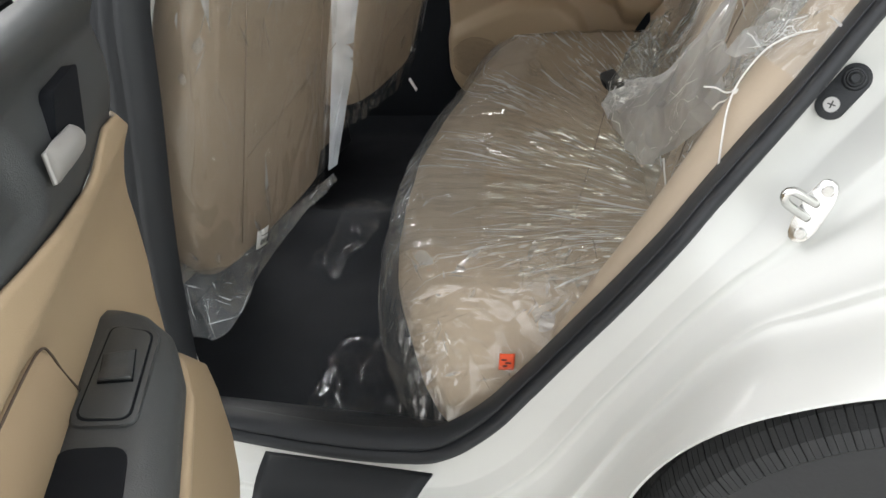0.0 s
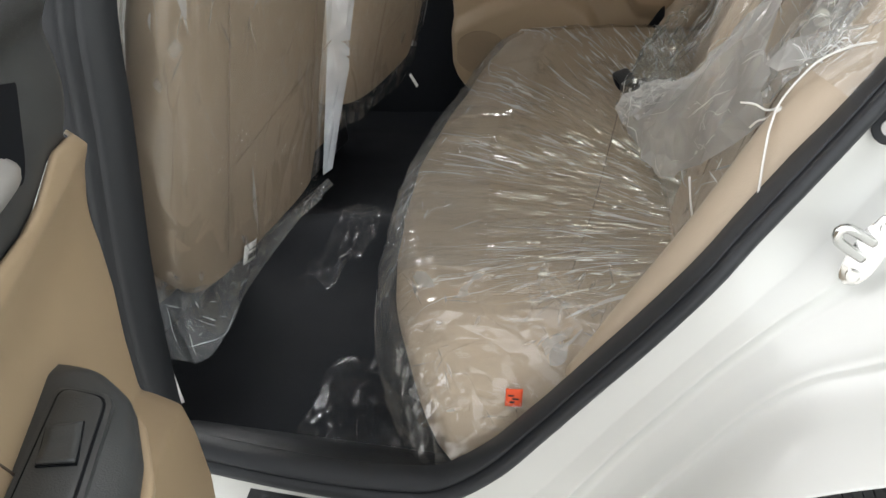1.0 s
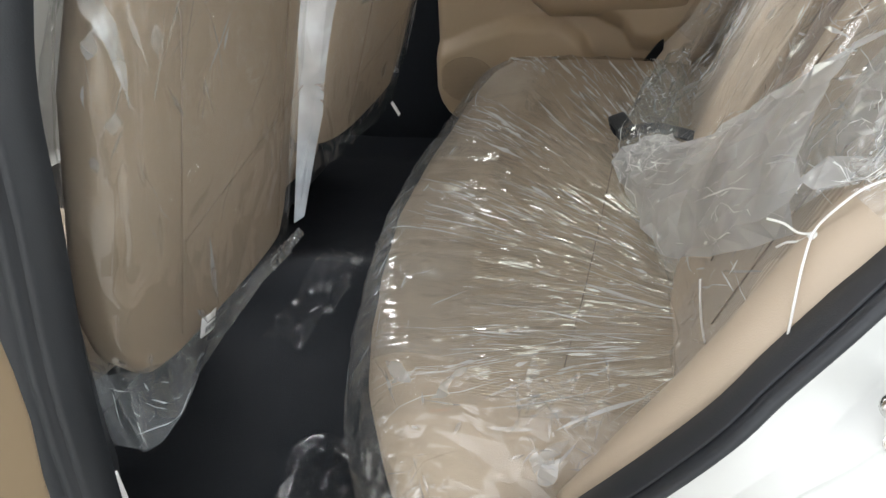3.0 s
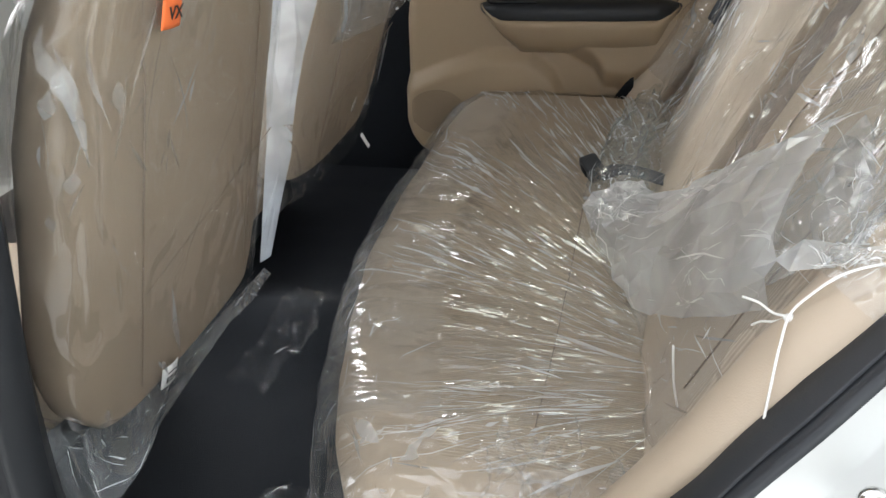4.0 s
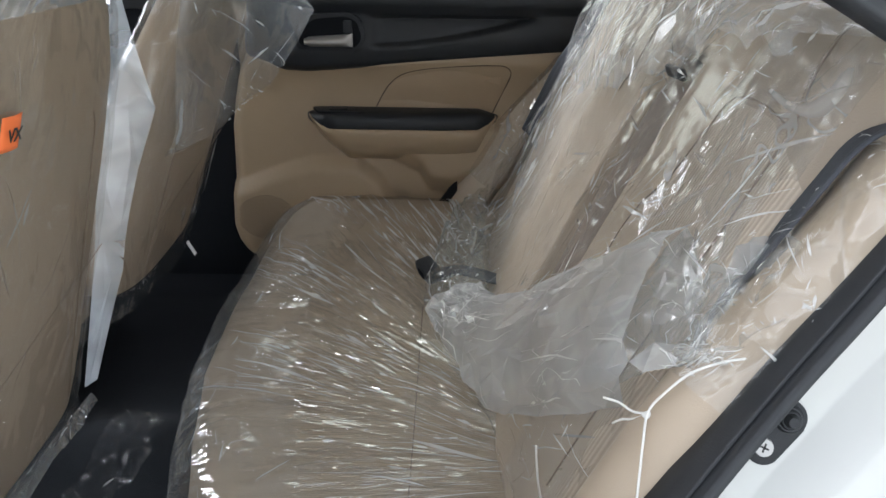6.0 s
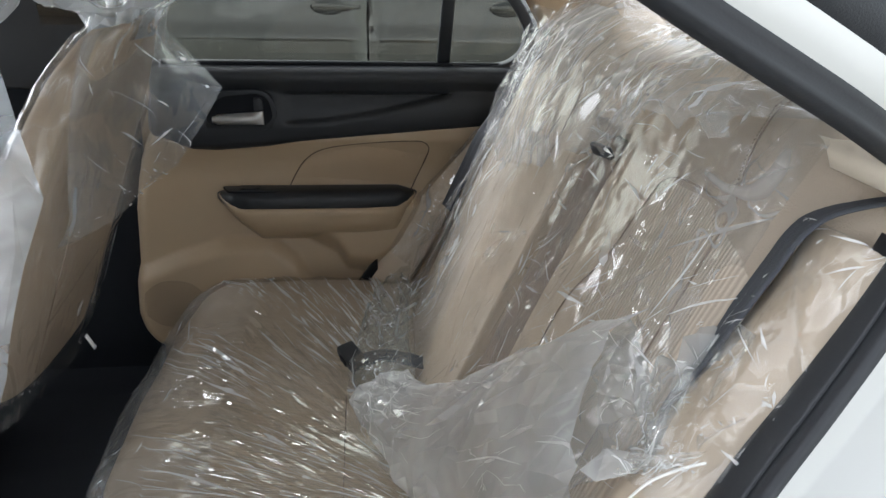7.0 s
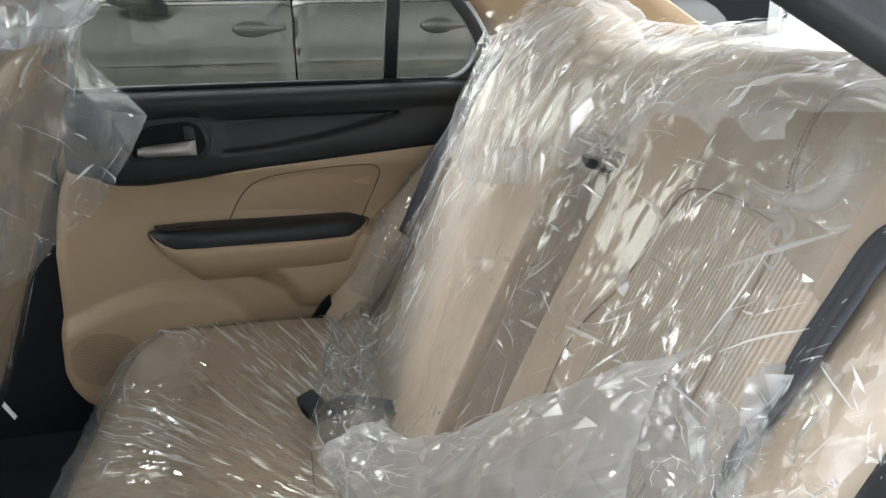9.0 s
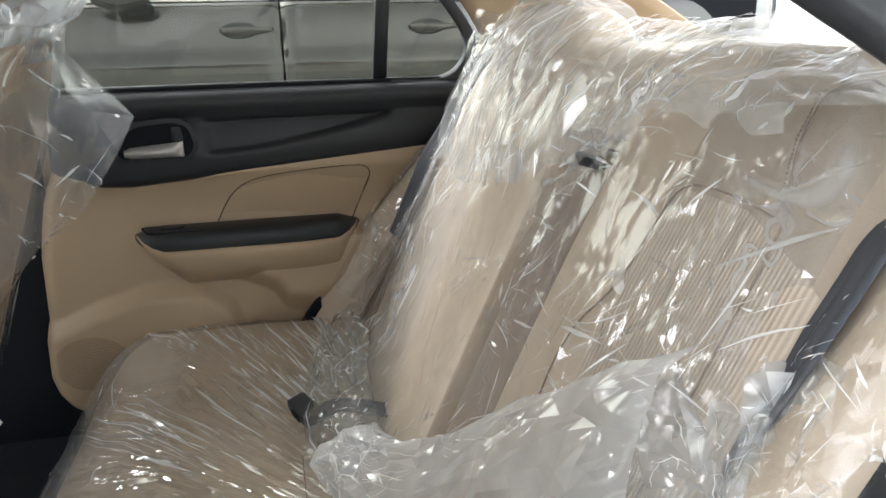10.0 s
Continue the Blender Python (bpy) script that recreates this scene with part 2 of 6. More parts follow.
FILM_FRONT = film("front_seat_film", 0.015, 0.05, rough=0.05, layers=((3, 5, 0.10), (9, 16, 0.10)), shards=((9, 16, 0.25), (24, 40, 0.15)), patch=3.5, cover=(0.50, 0.62), calm=0.12, gain=1.2, most=0.16, crease_glint=0.03)
FILM_FLAP = film("loose_film", 0.33, 0.50, rough=0.02, layers=((4, 3, 0.14), (14, 9, 0.14)), shards=((40, 26, 0.5), (90, 60, 0.4)), patch=5.0, cover=(0.52, 0.62), calm=0.08, gain=1.4, most=0.13, crease_glint=0.14)
FILM_DRAPE = film("draped_film", 0.03, 0.08, rough=0.02, layers=((8, 7, 0.22), (26, 20, 0.2)), shards=((40, 34, 0.6), (100, 80, 0.5)), patch=8.0, cover=(0.42, 0.56), calm=0.15, gain=1.6, most=0.18, crease_glint=0.2, tint=(0.84, 0.88, 0.88))
FILM_WHITE = film("white_bag_film", 0.28, 0.46, rough=0.08, layers=((2, 3, 0.12), (6, 9, 0.12)), patch=4.0, gain=1.2, most=0.2, crease_glint=0.06, milk=(0.82, 0.88, 0.94))
FILM_VEIL = film("veil_film", 0.15, 0.34, rough=0.03, layers=((2, 6, 0.14), (7, 18, 0.14)), shards=((20, 50, 0.25),), patch=4.0, cover=(0.50, 0.62), calm=0.12, gain=1.4, most=0.11, crease_glint=0.16)
FILM_CRUSH = film("crushed_film", 0.22, 0.40, rough=0.02, layers=((8, 6, 0.26), (26, 20, 0.2)), shards=((40, 32, 0.6), (100, 80, 0.4)), patch=9.0, calm=0.2, gain=1.5, most=0.16, crease_glint=0.2)
FILM_FLOOR = film("floor_film", 0.004, rough=0.16, layers=((5, 7, 0.2), (16, 13, 0.2)), shards=((22, 18, 0.5),), patch=9.0, cover=(0.54, 0.64), calm=0.04, gain=0.4, most=0.025, tint=(1.0, 1.0, 1.0))
# milky films for the strips that stand in for glints
FILM_FLOOR_GLINT = film("floor_glint_film", 0.06, 0.12, rough=0.06, layers=((10, 10, 0.1),), patch=5.0, gain=1.2, most=0.10)
FILM_GLINT = film("milky_glint_film", 0.72, 0.92, rough=0.05, layers=((10, 10, 0.1),), patch=5.0, gain=1.8, most=0.25)
FILM_SHEEN = film("milky_sheen_film", 0.20, 0.36, rough=0.04, layers=((10, 10, 0.1),), patch=5.0, gain=1.5, most=0.16)
FILM_BAG = film("clear_bag_film", 0.09, 0.22, rough=0.03, layers=((3, 5, 0.14), (9, 14, 0.14)), shards=((16, 26, 0.35), (44, 60, 0.3)), patch=4.5, cover=(0.54, 0.62), calm=0.10, gain=1.4, most=0.16, crease_glint=0.16, milk=(0.80, 0.86, 0.89))
GLASS = pane("tinted_window_glass", (0.62, 0.63, 0.59))
CAR_GLASS = pane("dark_car_glass", (0.05, 0.05, 0.05))


# ---- geometry helpers ----
PERM = np.random.RandomState(7).permutation(512)
GRAD = np.random.RandomState(9).uniform(0, 2 * np.pi, 512)


def pn(x, y, seed=0):
    """Smooth gradient noise of arrays x, y, about -0.7 to 0.7."""
    x, y = np.asarray(x, float) + seed * 17.31, np.asarray(y, float) + seed * 5.77
    xi, yi = np.floor(x).astype(int), np.floor(y).astype(int)
    xf, yf = x - xi, y - yi
    fu, fv = xf ** 3 * (xf * (xf * 6 - 15) + 10), yf ** 3 * (yf * (yf * 6 - 15) + 10)

    def g(ix, iy, dx, dy):
        a = GRAD[(PERM[ix % 512] + iy) % 512]
        return np.cos(a) * dx + np.sin(a) * dy

    n0 = g(xi, yi, xf, yf) * (1 - fu) + g(xi + 1, yi, xf - 1, yf) * fu
    n1 = g(xi, yi + 1, xf, yf - 1) * (1 - fu) + g(xi + 1, yi + 1, xf - 1, yf - 1) * fu
    return n0 * (1 - fv) + n1 * fv


def ridges(a, b, seed=0, power=3.0):
    """Sharp creases: 1 on one, 0 off it."""
    b = b + 0.5 * pn(a * 0.7, b * 0.5, seed + 3)
    return np.clip(1 - 2.2 * np.abs(pn(a, b, seed)), 0, 1) ** power


def crumple(a, b, seed=0):
    """Crushed-film relief: flat facets that meet in sharp creases, 0 to 1."""
    f = pn(a, b, seed) * 2.6 + pn(a * 2.1, b * 2.1, seed + 1) * 1.1
    return np.abs(2 * (f - np.floor(f)) - 1)


def lerp_table(x, table):
    t = np.array(table, float)
    return np.interp(x, t[:, 0], t[:, 1])


def smooth_curve(points, n):
    """n points on a smooth line through the given points."""
    p = np.array(points, float)
    d = np.r_[0, np.cumsum(np.linalg.norm(np.diff(p, axis=0), axis=1))]
    q = np.vstack([2 * p[0] - p[1], p, 2 * p[-1] - p[-2]])
    out = []
    for s in np.linspace(0, d[-1], n):
        i = min(max(int(np.searchsorted(d, s, "right")) - 1, 0), len(p) - 2)
        t = (s - d[i]) / max(d[i + 1] - d[i], 1e-9)
        a, b, c, e = q[i], q[i + 1], q[i + 2], q[i + 3]
        out.append(0.5 * (2 * b + (c - a) * t + (2 * a - 5 * b + 4 * c - e) * t * t + (3 * b - a - 3 * c + e) * t ** 3))
    return np.array(out)


def thing(name, label, category, group="", kind="", at=(0, 0, 0)):
    ob = new(name)
    ob.location = at
    ob.empty_display_size = 0.05
    return tagged(ob, label, category, group, kind)


def finish(name, verts, faces, material, parent=None, label="", smooth=True, recalc=True, uv=None):
    me = bpy.data.meshes.new(name)
    me.from_pydata([tuple(map(float, v)) for v in verts], [], [tuple(int(i) for i in f) for f in faces])
    if recalc:
        bm = bmesh.new()
        bm.from_mesh(me)
        bmesh.ops.recalc_face_normals(bm, faces=bm.faces)
        bm.to_mesh(me)
        bm.free()
    if uv is not None:
        idx = np.zeros(len(me.loops), dtype=np.int32)
        me.loops.foreach_get("vertex_index", idx)
        me.uv_layers.new(name="UVMap").data.foreach_set("uv", np.asarray(uv, dtype=np.float32)[idx].ravel())
    me.materials.append(material)
    if smooth:
        me.shade_smooth()
    ob = new(name, me)
    if parent is not None:
        ob.parent = parent
        if parent.parent is None:
            ob.matrix_parent_inverse = Matrix.Translation(parent.location).inverted()
        else:
            ob.matrix_parent_inverse = Matrix.Identity(4)
    if label:
        ob["label"] = label
    return ob


def part(name, bm, material, parent=None, label="", smooth=True):
    """Links a bmesh as one mesh object under a thing or a part."""
    bmesh.ops.recalc_face_normals(bm, faces=bm.faces)
    me = bpy.data.meshes.new(name)
    bm.to_mesh(me)
    bm.free()
    me.materials.append(material)
    if smooth:
        me.shade_smooth()
        me.set_sharp_from_angle(angle=radians(40))
    ob = new(name, me)
    if parent is not None:
        ob.parent = parent
        ob.matrix_parent_inverse = Matrix.Translation(parent.location).inverted() if parent.parent is None else Matrix.Identity(4)
    if label:
        ob["label"] = label
    return ob


def grid_faces(n, m, wrap=False, start=0):
    f = []
    for i in range(n - 1):
        for j in range(m - (0 if wrap else 1)):
            k = (j + 1) % m
            f.append((start + i * m + j, start + i * m + k, start + (i + 1) * m + k, start + (i + 1) * m + j))
    return f


def sheet(name, grid, material, parent=None, label="", wrap=False, thick=0.0, recalc=True, uv=None):
    """A surface through an n x m grid of points; with thick, a closed slab of that thickness behind it."""
    g = np.asarray(grid, float)
    n, m = g.shape[:2]
    verts = g.reshape(-1, 3)
    faces = grid_faces(n, m, wrap)
    if thick:
        nr = normals(g)
        back = (g - nr * thick).reshape(-1, 3)
        faces += [tuple(i + n * m for i in reversed(f)) for f in faces]
        verts = np.vstack([verts, back])
        rim = [i * m for i in range(n)] + [(n - 1) * m + j for j in range(1, m)] + [i * m + m - 1 for i in range(n - 2, -1, -1)] + [j for j in range(m - 2, 0, -1)]
        for a, b in zip(rim, rim[1:] + rim[:1]):
            faces.append((a, b, b + n * m, a + n * m))
    if not recalc and uv is None:
        a = np.r_[0, np.cumsum(np.linalg.norm(np.diff(g, axis=0), axis=2).mean(1))]
        b = np.r_[0, np.cumsum(np.linalg.norm(np.diff(g, axis=1), axis=2).mean(0))]
        uv = np.stack(np.meshgrid(a + g[0, 0, 0] * 3, b + g[0, 0, 1] * 5, indexing="ij"), 2)
    if uv is not None:
        uv = np.asarray(uv).reshape(-1, 2)
    return finish(name, verts, faces, material, parent, label, recalc=recalc, uv=uv)


def normals(g):
    du, dv = np.gradient(g, axis=0), np.gradient(g, axis=1)
    c = np.cross(du, dv)
    return c / np.maximum(np.linalg.norm(c, axis=2, keepdims=True), 1e-9)


def crinkled(name, grid, material, cell=(0.03, 0.02), lift=0.004, parent=None, label="", seed=1, uv=None, calm=0.25):
    """Crumpled film over an n x m grid of points: flat triangles of uneven size that meet in sharp creases.
    cell: their usual length and width; lift: how far corners stand off; calm: what is left of that in the tight patches."""
    g = np.asarray(grid, float)
    n, m = g.shape[:2]
    rng = np.random.RandomState(seed)
    la = float(np.median(np.linalg.norm(np.diff(g, axis=0), axis=2).sum(0)))
    lb = float(np.median(np.linalg.norm(np.diff(g, axis=1), axis=2).sum(1)))
    p, q = max(3, int(la / cell[0])), max(3, int(lb / cell[1]))
    I, J = np.meshgrid(np.arange(p + 1.0), np.arange(q + 1.0), indexing="ij")
    sh = rng.uniform(-0.44, 0.44, (2,) + I.shape)
    inner_i, inner_j = (I > 0) & (I < p), (J > 0) & (J < q)
    I = (I + sh[0] * inner_i) / p * (n - 1)
    J = (J + sh[1] * inner_j) / q * (m - 1)
    i0, j0 = np.minimum(I.astype(int), n - 2), np.minimum(J.astype(int), m - 2)
    fi, fj = (I - i0)[:, :, None], (J - j0)[:, :, None]

    def pick(a):
        return (a[i0, j0] * (1 - fi) + a[i0 + 1, j0] * fi) * (1 - fj) + (a[i0, j0 + 1] * (1 - fi) + a[i0 + 1, j0 + 1] * fi) * fj

    pts, nr = pick(g), pick(normals(g))
    busy = np.clip(calm + 0.5 + 2.6 * pn(I / n * la * 7, J / m * lb * 7, seed + 40), calm, 1.0)
    pts = pts + nr * (lift * busy * rng.uniform(-1, 1, I.shape))[:, :, None]
    if uv is None:
        uv = np.stack(np.meshgrid(np.linspace(0, la, n) + g[0, 0, 0] * 3, np.linspace(0, lb, m) + g[0, 0, 1] * 5, indexing="ij"), 2)
    faces = []
    for i in range(p):
        for j in range(q):
            a, b, c, e = i * (q + 1) + j, i * (q + 1) + j + 1, (i + 1) * (q + 1) + j + 1, (i + 1) * (q + 1) + j
            faces += [(a, b, c), (a, c, e)] if rng.rand() < 0.5 else [(a, b, e), (b, c, e)]
    return finish(name, pts.reshape(-1, 3), faces, material, parent, label, smooth=False, recalc=False, uv=pick(np.asarray(uv, float)).reshape(-1, 2))


def glint_strips(g, nr, count, length, width, field, seed, parent, material=None, lift=0.002, gather=(0.0, 5.0), span=(0.02, 0.98, 0.02, 0.98), wander=0.25):
    """Milky strips painted for the glints on a film's creases: slender, pointed at both ends, along the direction that
    field(point, rng) gives.
    length, width: least and most; gather: how strongly and how finely they cluster; span: the part of the grid that
    bears them."""
    g, nr = np.asarray(g, float), np.asarray(nr, float)
    n, m = g.shape[:2]
    gi, gj = np.gradient(g, axis=0), np.gradient(g, axis=1)
    rng = np.random.RandomState(seed)
    verts, faces = [], []

    def pick(a, i, j):
        i0, j0 = min(int(i), n - 2), min(int(j), m - 2)
        fi, fj = i - i0, j - j0
        return (a[i0, j0] * (1 - fi) + a[i0 + 1, j0] * fi) * (1 - fj) + (a[i0, j0 + 1] * (1 - fi) + a[i0 + 1, j0 + 1] * fi) * fj

    made = 0
    for _ in range(count * 12):
        if made >= count:
            break
        i, j = (n - 1) * rng.uniform(span[0], span[1]), (m - 1) * rng.uniform(span[2], span[3])
        p = pick(g, i, j)
        if gather[0] and pn((p[0] + p[2]) * gather[1], p[1] * gather[1], seed) < gather[0] * rng.uniform(-0.2, 0.5):
            continue
        made += 1
        ln = length[0] + (length[1] - length[0]) * rng.rand() ** 2.2
        wd = width[0] + (width[1] - width[0]) * rng.rand() ** 4
        d = np.array(field(p, rng), float)
        d /= np.linalg.norm(d)
        bend, tilt, k0, steps = rng.normal(0, wander), rng.uniform(-0.5, 0.5), len(verts), 6
        skew = rng.uniform(0.7, 1.6)
        for k in range(steps + 1):
            f = k / steps
            q, nn_ = pick(g, i, j), pick(nr, i, j)
            nn_ = nn_ / max(np.linalg.norm(nn_), 1e-9)
            t = d + bend * (f - 0.5) * np.cross(nn_, d)
            side = np.cross(nn_, t)
            side /= max(np.linalg.norm(side), 1e-9)
            w = wd * max(0.06, math.sin(math.pi * f ** skew)) * rng.uniform(0.7, 1.3)
            verts += [q + nn_ * lift + side * w * 0.5 + nn_ * w * tilt * 0.5, q + nn_ * lift - side * w * 0.5 - nn_ * w * tilt * 0.5]
            J = np.stack([pick(gi, i, j), pick(gj, i, j)], 1)
            di, dj = np.linalg.lstsq(J, t / np.linalg.norm(t) * ln / steps, rcond=None)[0]
            i, j = min(max(i + di, 0), n - 1.001), min(max(j + dj, 0), m - 1.001)
        faces += [(k0 + 2 * k, k0 + 2 * k + 1, k0 + 2 * k + 3, k0 + 2 * k + 2) for k in range(steps)]
    uv = np.array(verts)[:, :2]
    return tagged(finish("crease_glint", verts, faces, material or FILM_GLINT, parent, "milky strips standing in for glints on the creased film", smooth=False, recalc=False, uv=uv), kind="stuff")


def facing(g, toward):
    """Normals of a grid, turned to the given side."""
    nr = normals(np.asarray(g, float))
    return nr * np.sign((nr.reshape(-1, 3) @ np.array(toward, float)).mean())


def sweep(name, path, section, material, parent=None, label="", up=(0, 0, 1), closed=False, caps=True, scale=None):
    """A section (list of (side, up) offsets) carried along a path."""
    p = np.array(path, float)
    n = len(p)
    t = np.gradient(p, axis=0) if not closed else (np.roll(p, -1, 0) - np.roll(p, 1, 0))
    t /= np.maximum(np.linalg.norm(t, axis=1, keepdims=True), 1e-9)
    u0 = np.broadcast_to(np.array(up, float), p.shape)
    side = np.cross(t, u0)
    side /= np.maximum(np.linalg.norm(side, axis=1, keepdims=True), 1e-9)
    upv = np.cross(side, t)
    sec = np.array(section, float)
    m = len(sec)
    sc = np.ones(n) if scale is None else np.asarray(scale)
    v = (p[:, None] + (side[:, None] * sec[None, :, 0:1] + upv[:, None] * sec[None, :, 1:2]) * sc[:, None, None]).reshape(-1, 3)
    f = grid_faces(n, m, True)
    if closed:
        f += [((n - 1) * m + j, (n - 1) * m + (j + 1) % m, (j + 1) % m, j) for j in range(m)]
    elif caps:
        f += [tuple(range(m)), tuple((n - 1) * m + j for j in range(m))]
    return finish(name, v, f, material, parent, label)


def ring(r, n=10, ry=None):
    return [(r * math.cos(2 * math.pi * i / n), (r if ry is None else ry) * math.sin(2 * math.pi * i / n)) for i in range(n)]


def slab(name, outline, place, depth, material, parent=None, label="", bevel=0.003, segments=2):
    """A flat piece with bevelled edges: outline of (u, z) points; place(u, w, z) gives the world point; w runs from 0 to depth."""
    bm = bmesh.new()
    lo = [bm.verts.new(place(u, 0.0, z)) for u, z in outline]
    hi = [bm.verts.new(place(u, depth, z)) for u, z in outline]
    bm.faces.new(lo)
    top = bm.faces.new(hi)
    k = len(outline)
    for i in range(k):
        bm.faces.new((lo[i], lo[(i + 1) % k], hi[(i + 1) % k], hi[i]))
    if bevel:
        bmesh.ops.bevel(bm, geom=list(top.edges), offset=bevel, segments=segments, affect="EDGES", profile=0.5)
    return part(name, bm, material, parent, label)


def box(name, lo, hi, material, parent=None, label="", bevel=0.004, m=None):
    bm = bmesh.new()
    bmesh.ops.create_cube(bm, size=1)
    for v in bm.verts:
        v.co = Vector([lo[i] + (hi[i] - lo[i]) * (v.co[i] + 0.5) for i in range(3)])
    if bevel:
        bmesh.ops.bevel(bm, geom=list(bm.edges), offset=bevel, segments=2, affect="EDGES", profile=0.5)
    if m is not None:
        bmesh.ops.transform(bm, matrix=m, verts=bm.verts)
    return part(name, bm, material, parent, label)


def rounded(points, r, n=5):
    """Rounds the corners of a polygon of (x, y) points."""
    out = []
    k = len(points)
    for i in range(k):
        a, b, c = (np.array(points[(i + j) % k], float) for j in (-1, 0, 1))
        d1, d2 = a - b, c - b
        rr = min(r, np.linalg.norm(d1) * 0.45, np.linalg.norm(d2) * 0.45)
        p, q = b + d1 / np.linalg.norm(d1) * rr, b + d2 / np.linalg.norm(d2) * rr
        for t in np.linspace(0, 1, n):
            out.append(tuple((1 - t) ** 2 * p + 2 * t * (1 - t) * b + t * t * q))
    return out


# ---- ground and surroundings ----
ground = sheet("ground", [[(x, y, 0.0 + 0.004 * math.sin(x) * math.sin(y)) for y in np.linspace(-60, 60, 41)] for x in np.linspace(-60, 60, 41)], CONCRETE)
tagged(ground, "grey concrete yard ground", "ground", kind="structure")

# ---- the white car's shell ----
car = thing("car_body", "white sedan body with the rear door opening bare", "car body")
SEAL = [(-0.26, 0.02, 0.388), (-0.126, 0.02, 0.376), (-0.019, 0.02, 0.372), (0.068, 0.02, 0.377), (0.136, 0.02, 0.392), (0.204, 0.02, 0.447),
        (0.26, 0.02, 0.515), (0.311, 0.02, 0.58), (0.376, 0.02, 0.662), (0.427, 0.025, 0.728), (0.46, 0.04, 0.77), (0.50, 0.055, 0.82),
        (0.54, 0.075, 0.868), (0.58, 0.09, 0.922), (0.618, 0.10, 0.975), (0.655, 0.11, 1.03), (0.685, 0.12, 1.08)]
SKIN = [(-0.30, -0.13, 0.24), (-0.126, -0.13, 0.24), (0.0, -0.13, 0.24), (0.15, -0.13, 0.25), (0.30, -0.13, 0.27), (0.36, -0.13, 0.36),
        (0.377, -0.135, 0.46), (0.395, -0.14, 0.527), (0.431, -0.145, 0.590), (0.478, -0.15, 0.638), (0.533, -0.15, 0.668), (0.60, -0.15, 0.692),
        (0.68, -0.15, 0.705), (0.80, -0.15, 0.70), (1.0, -0.15, 0.78), (1.1, -0.1, 0.95), (1.15, -0.05, 1.05)]
NS = 120
tt = np.linspace(0, 1, NS)


def curve_on(points, n):
    """Like smooth_curve, but evenly spaced by control point."""
    p = np.array(points, float)
    k = np.linspace(0, len(p) - 1, n)
    q = np.vstack([2 * p[0] - p[1], p, 2 * p[-1] - p[-2]])
    i = np.minimum(k.astype(int), len(p) - 2)
    t = (k - i)[:, None]
    a, b, c, e = q[i], q[i + 1], q[i + 2], q[i + 3]
    return 0.5 * (2 * b + (c - a) * t + (2 * a - 5 * b + 4 * c - e) * t * t + (3 * b - a - 3 * c + e) * t ** 3)


s_line, e_line = curve_on(SEAL, NS), curve_on(SKIN, NS)
tan_line = np.gradient(s_line, axis=0)
nrm = np.stack([-tan_line[:, 2] * -1, np.zeros(NS), -tan_line[:, 0]], 1)
nrm /= np.linalg.norm(nrm, axis=1, keepdims=True)
wide = lerp_table(tt, [(0, 0.62), (0.28, 0.62), (0.5, 0.85), (0.7, 1.0), (1, 1.0)])[:, None]
SKIN_A = np.array(SKIN)
for i in range(NS):
    for off in np.linspace(0.04, 0.2, 33):
        q = s_line[i] + nrm[i] * off
        if q[0] > 0.36 and q[2] < np.interp(q[0], SKIN_A[:, 0], SKIN_A[:, 2]) + 0.022:
            wide[i] = min(wide[i, 0], off / 0.2)
            break
pad = np.pad(wide[:, 0], 15, mode="edge")
wide = np.convolve(pad, np.ones(31) / 31, "valid")[:, None]
rows = []
for off, dy in ((-0.004, 0.012), (0.0, 0.0), (0.012, -0.003), (0.05, -0.006), (0.083, -0.010), (0.087, -0.0115), (0.106, -0.032), (0.110, -0.0345),
                (0.113, -0.0385), (0.117, -0.0395), (0.121, -0.0365), (0.136, -0.038), (0.140, -0.0405), (0.158, -0.066), (0.162, -0.070), (0.174, -0.100), (0.177, -0.1065),
                (0.180, -0.1095), (0.1825, -0.1085), (0.185, -0.1115), (0.1875, -0.1105), (0.190, -0.1145), (0.20, -0.124)):
    r = s_line + nrm * off * wide + np.array([0, dy, 0]) * np.minimum(wide * 1.15, 1)
    r[:, 1] += lerp_table(tt, [(0, 0), (0.55, 0), (0.62, 0.008), (0.68, 0.032), (0.72, 0.050), (0.8, 0.060), (1, 0.062)]) * math.sin(math.pi * min(1, max(0, off) / 0.15)) ** 0.7
    rows.append(r)
last = rows[-1]
for f in (0.15, 0.4, 0.7, 0.95, 1.0):
    mid = last * (1 - f) + e_line * f
    mid[:, 1] = last[:, 1] * (1 - f ** 0.6) + e_line[:, 1] * f ** 0.6
    rows.append(mid)
lip = e_line.copy(); lip[:, 1] += 0.006; lip += nrm * 0.006
rows.append(lip)
lip2 = lip.copy(); lip2[:, 1] += 0.03
rows.append(lip2)
sheet("side_panel", np.array(rows), WHITE, car, "glossy white painted side panel and door jamb")

# rubber seal round the opening, with a raised bead
off_in = lerp_table(tt, [(0, 0.024), (0.25, 0.022), (0.4, 0.012), (0.55, 0.008), (0.8, 0.006), (1, 0.006)])[:, None]
y_in = lerp_table(tt, [(0, 0.03), (0.5, 0.04), (0.7, 0.045), (1, 0.045)])
rows = []
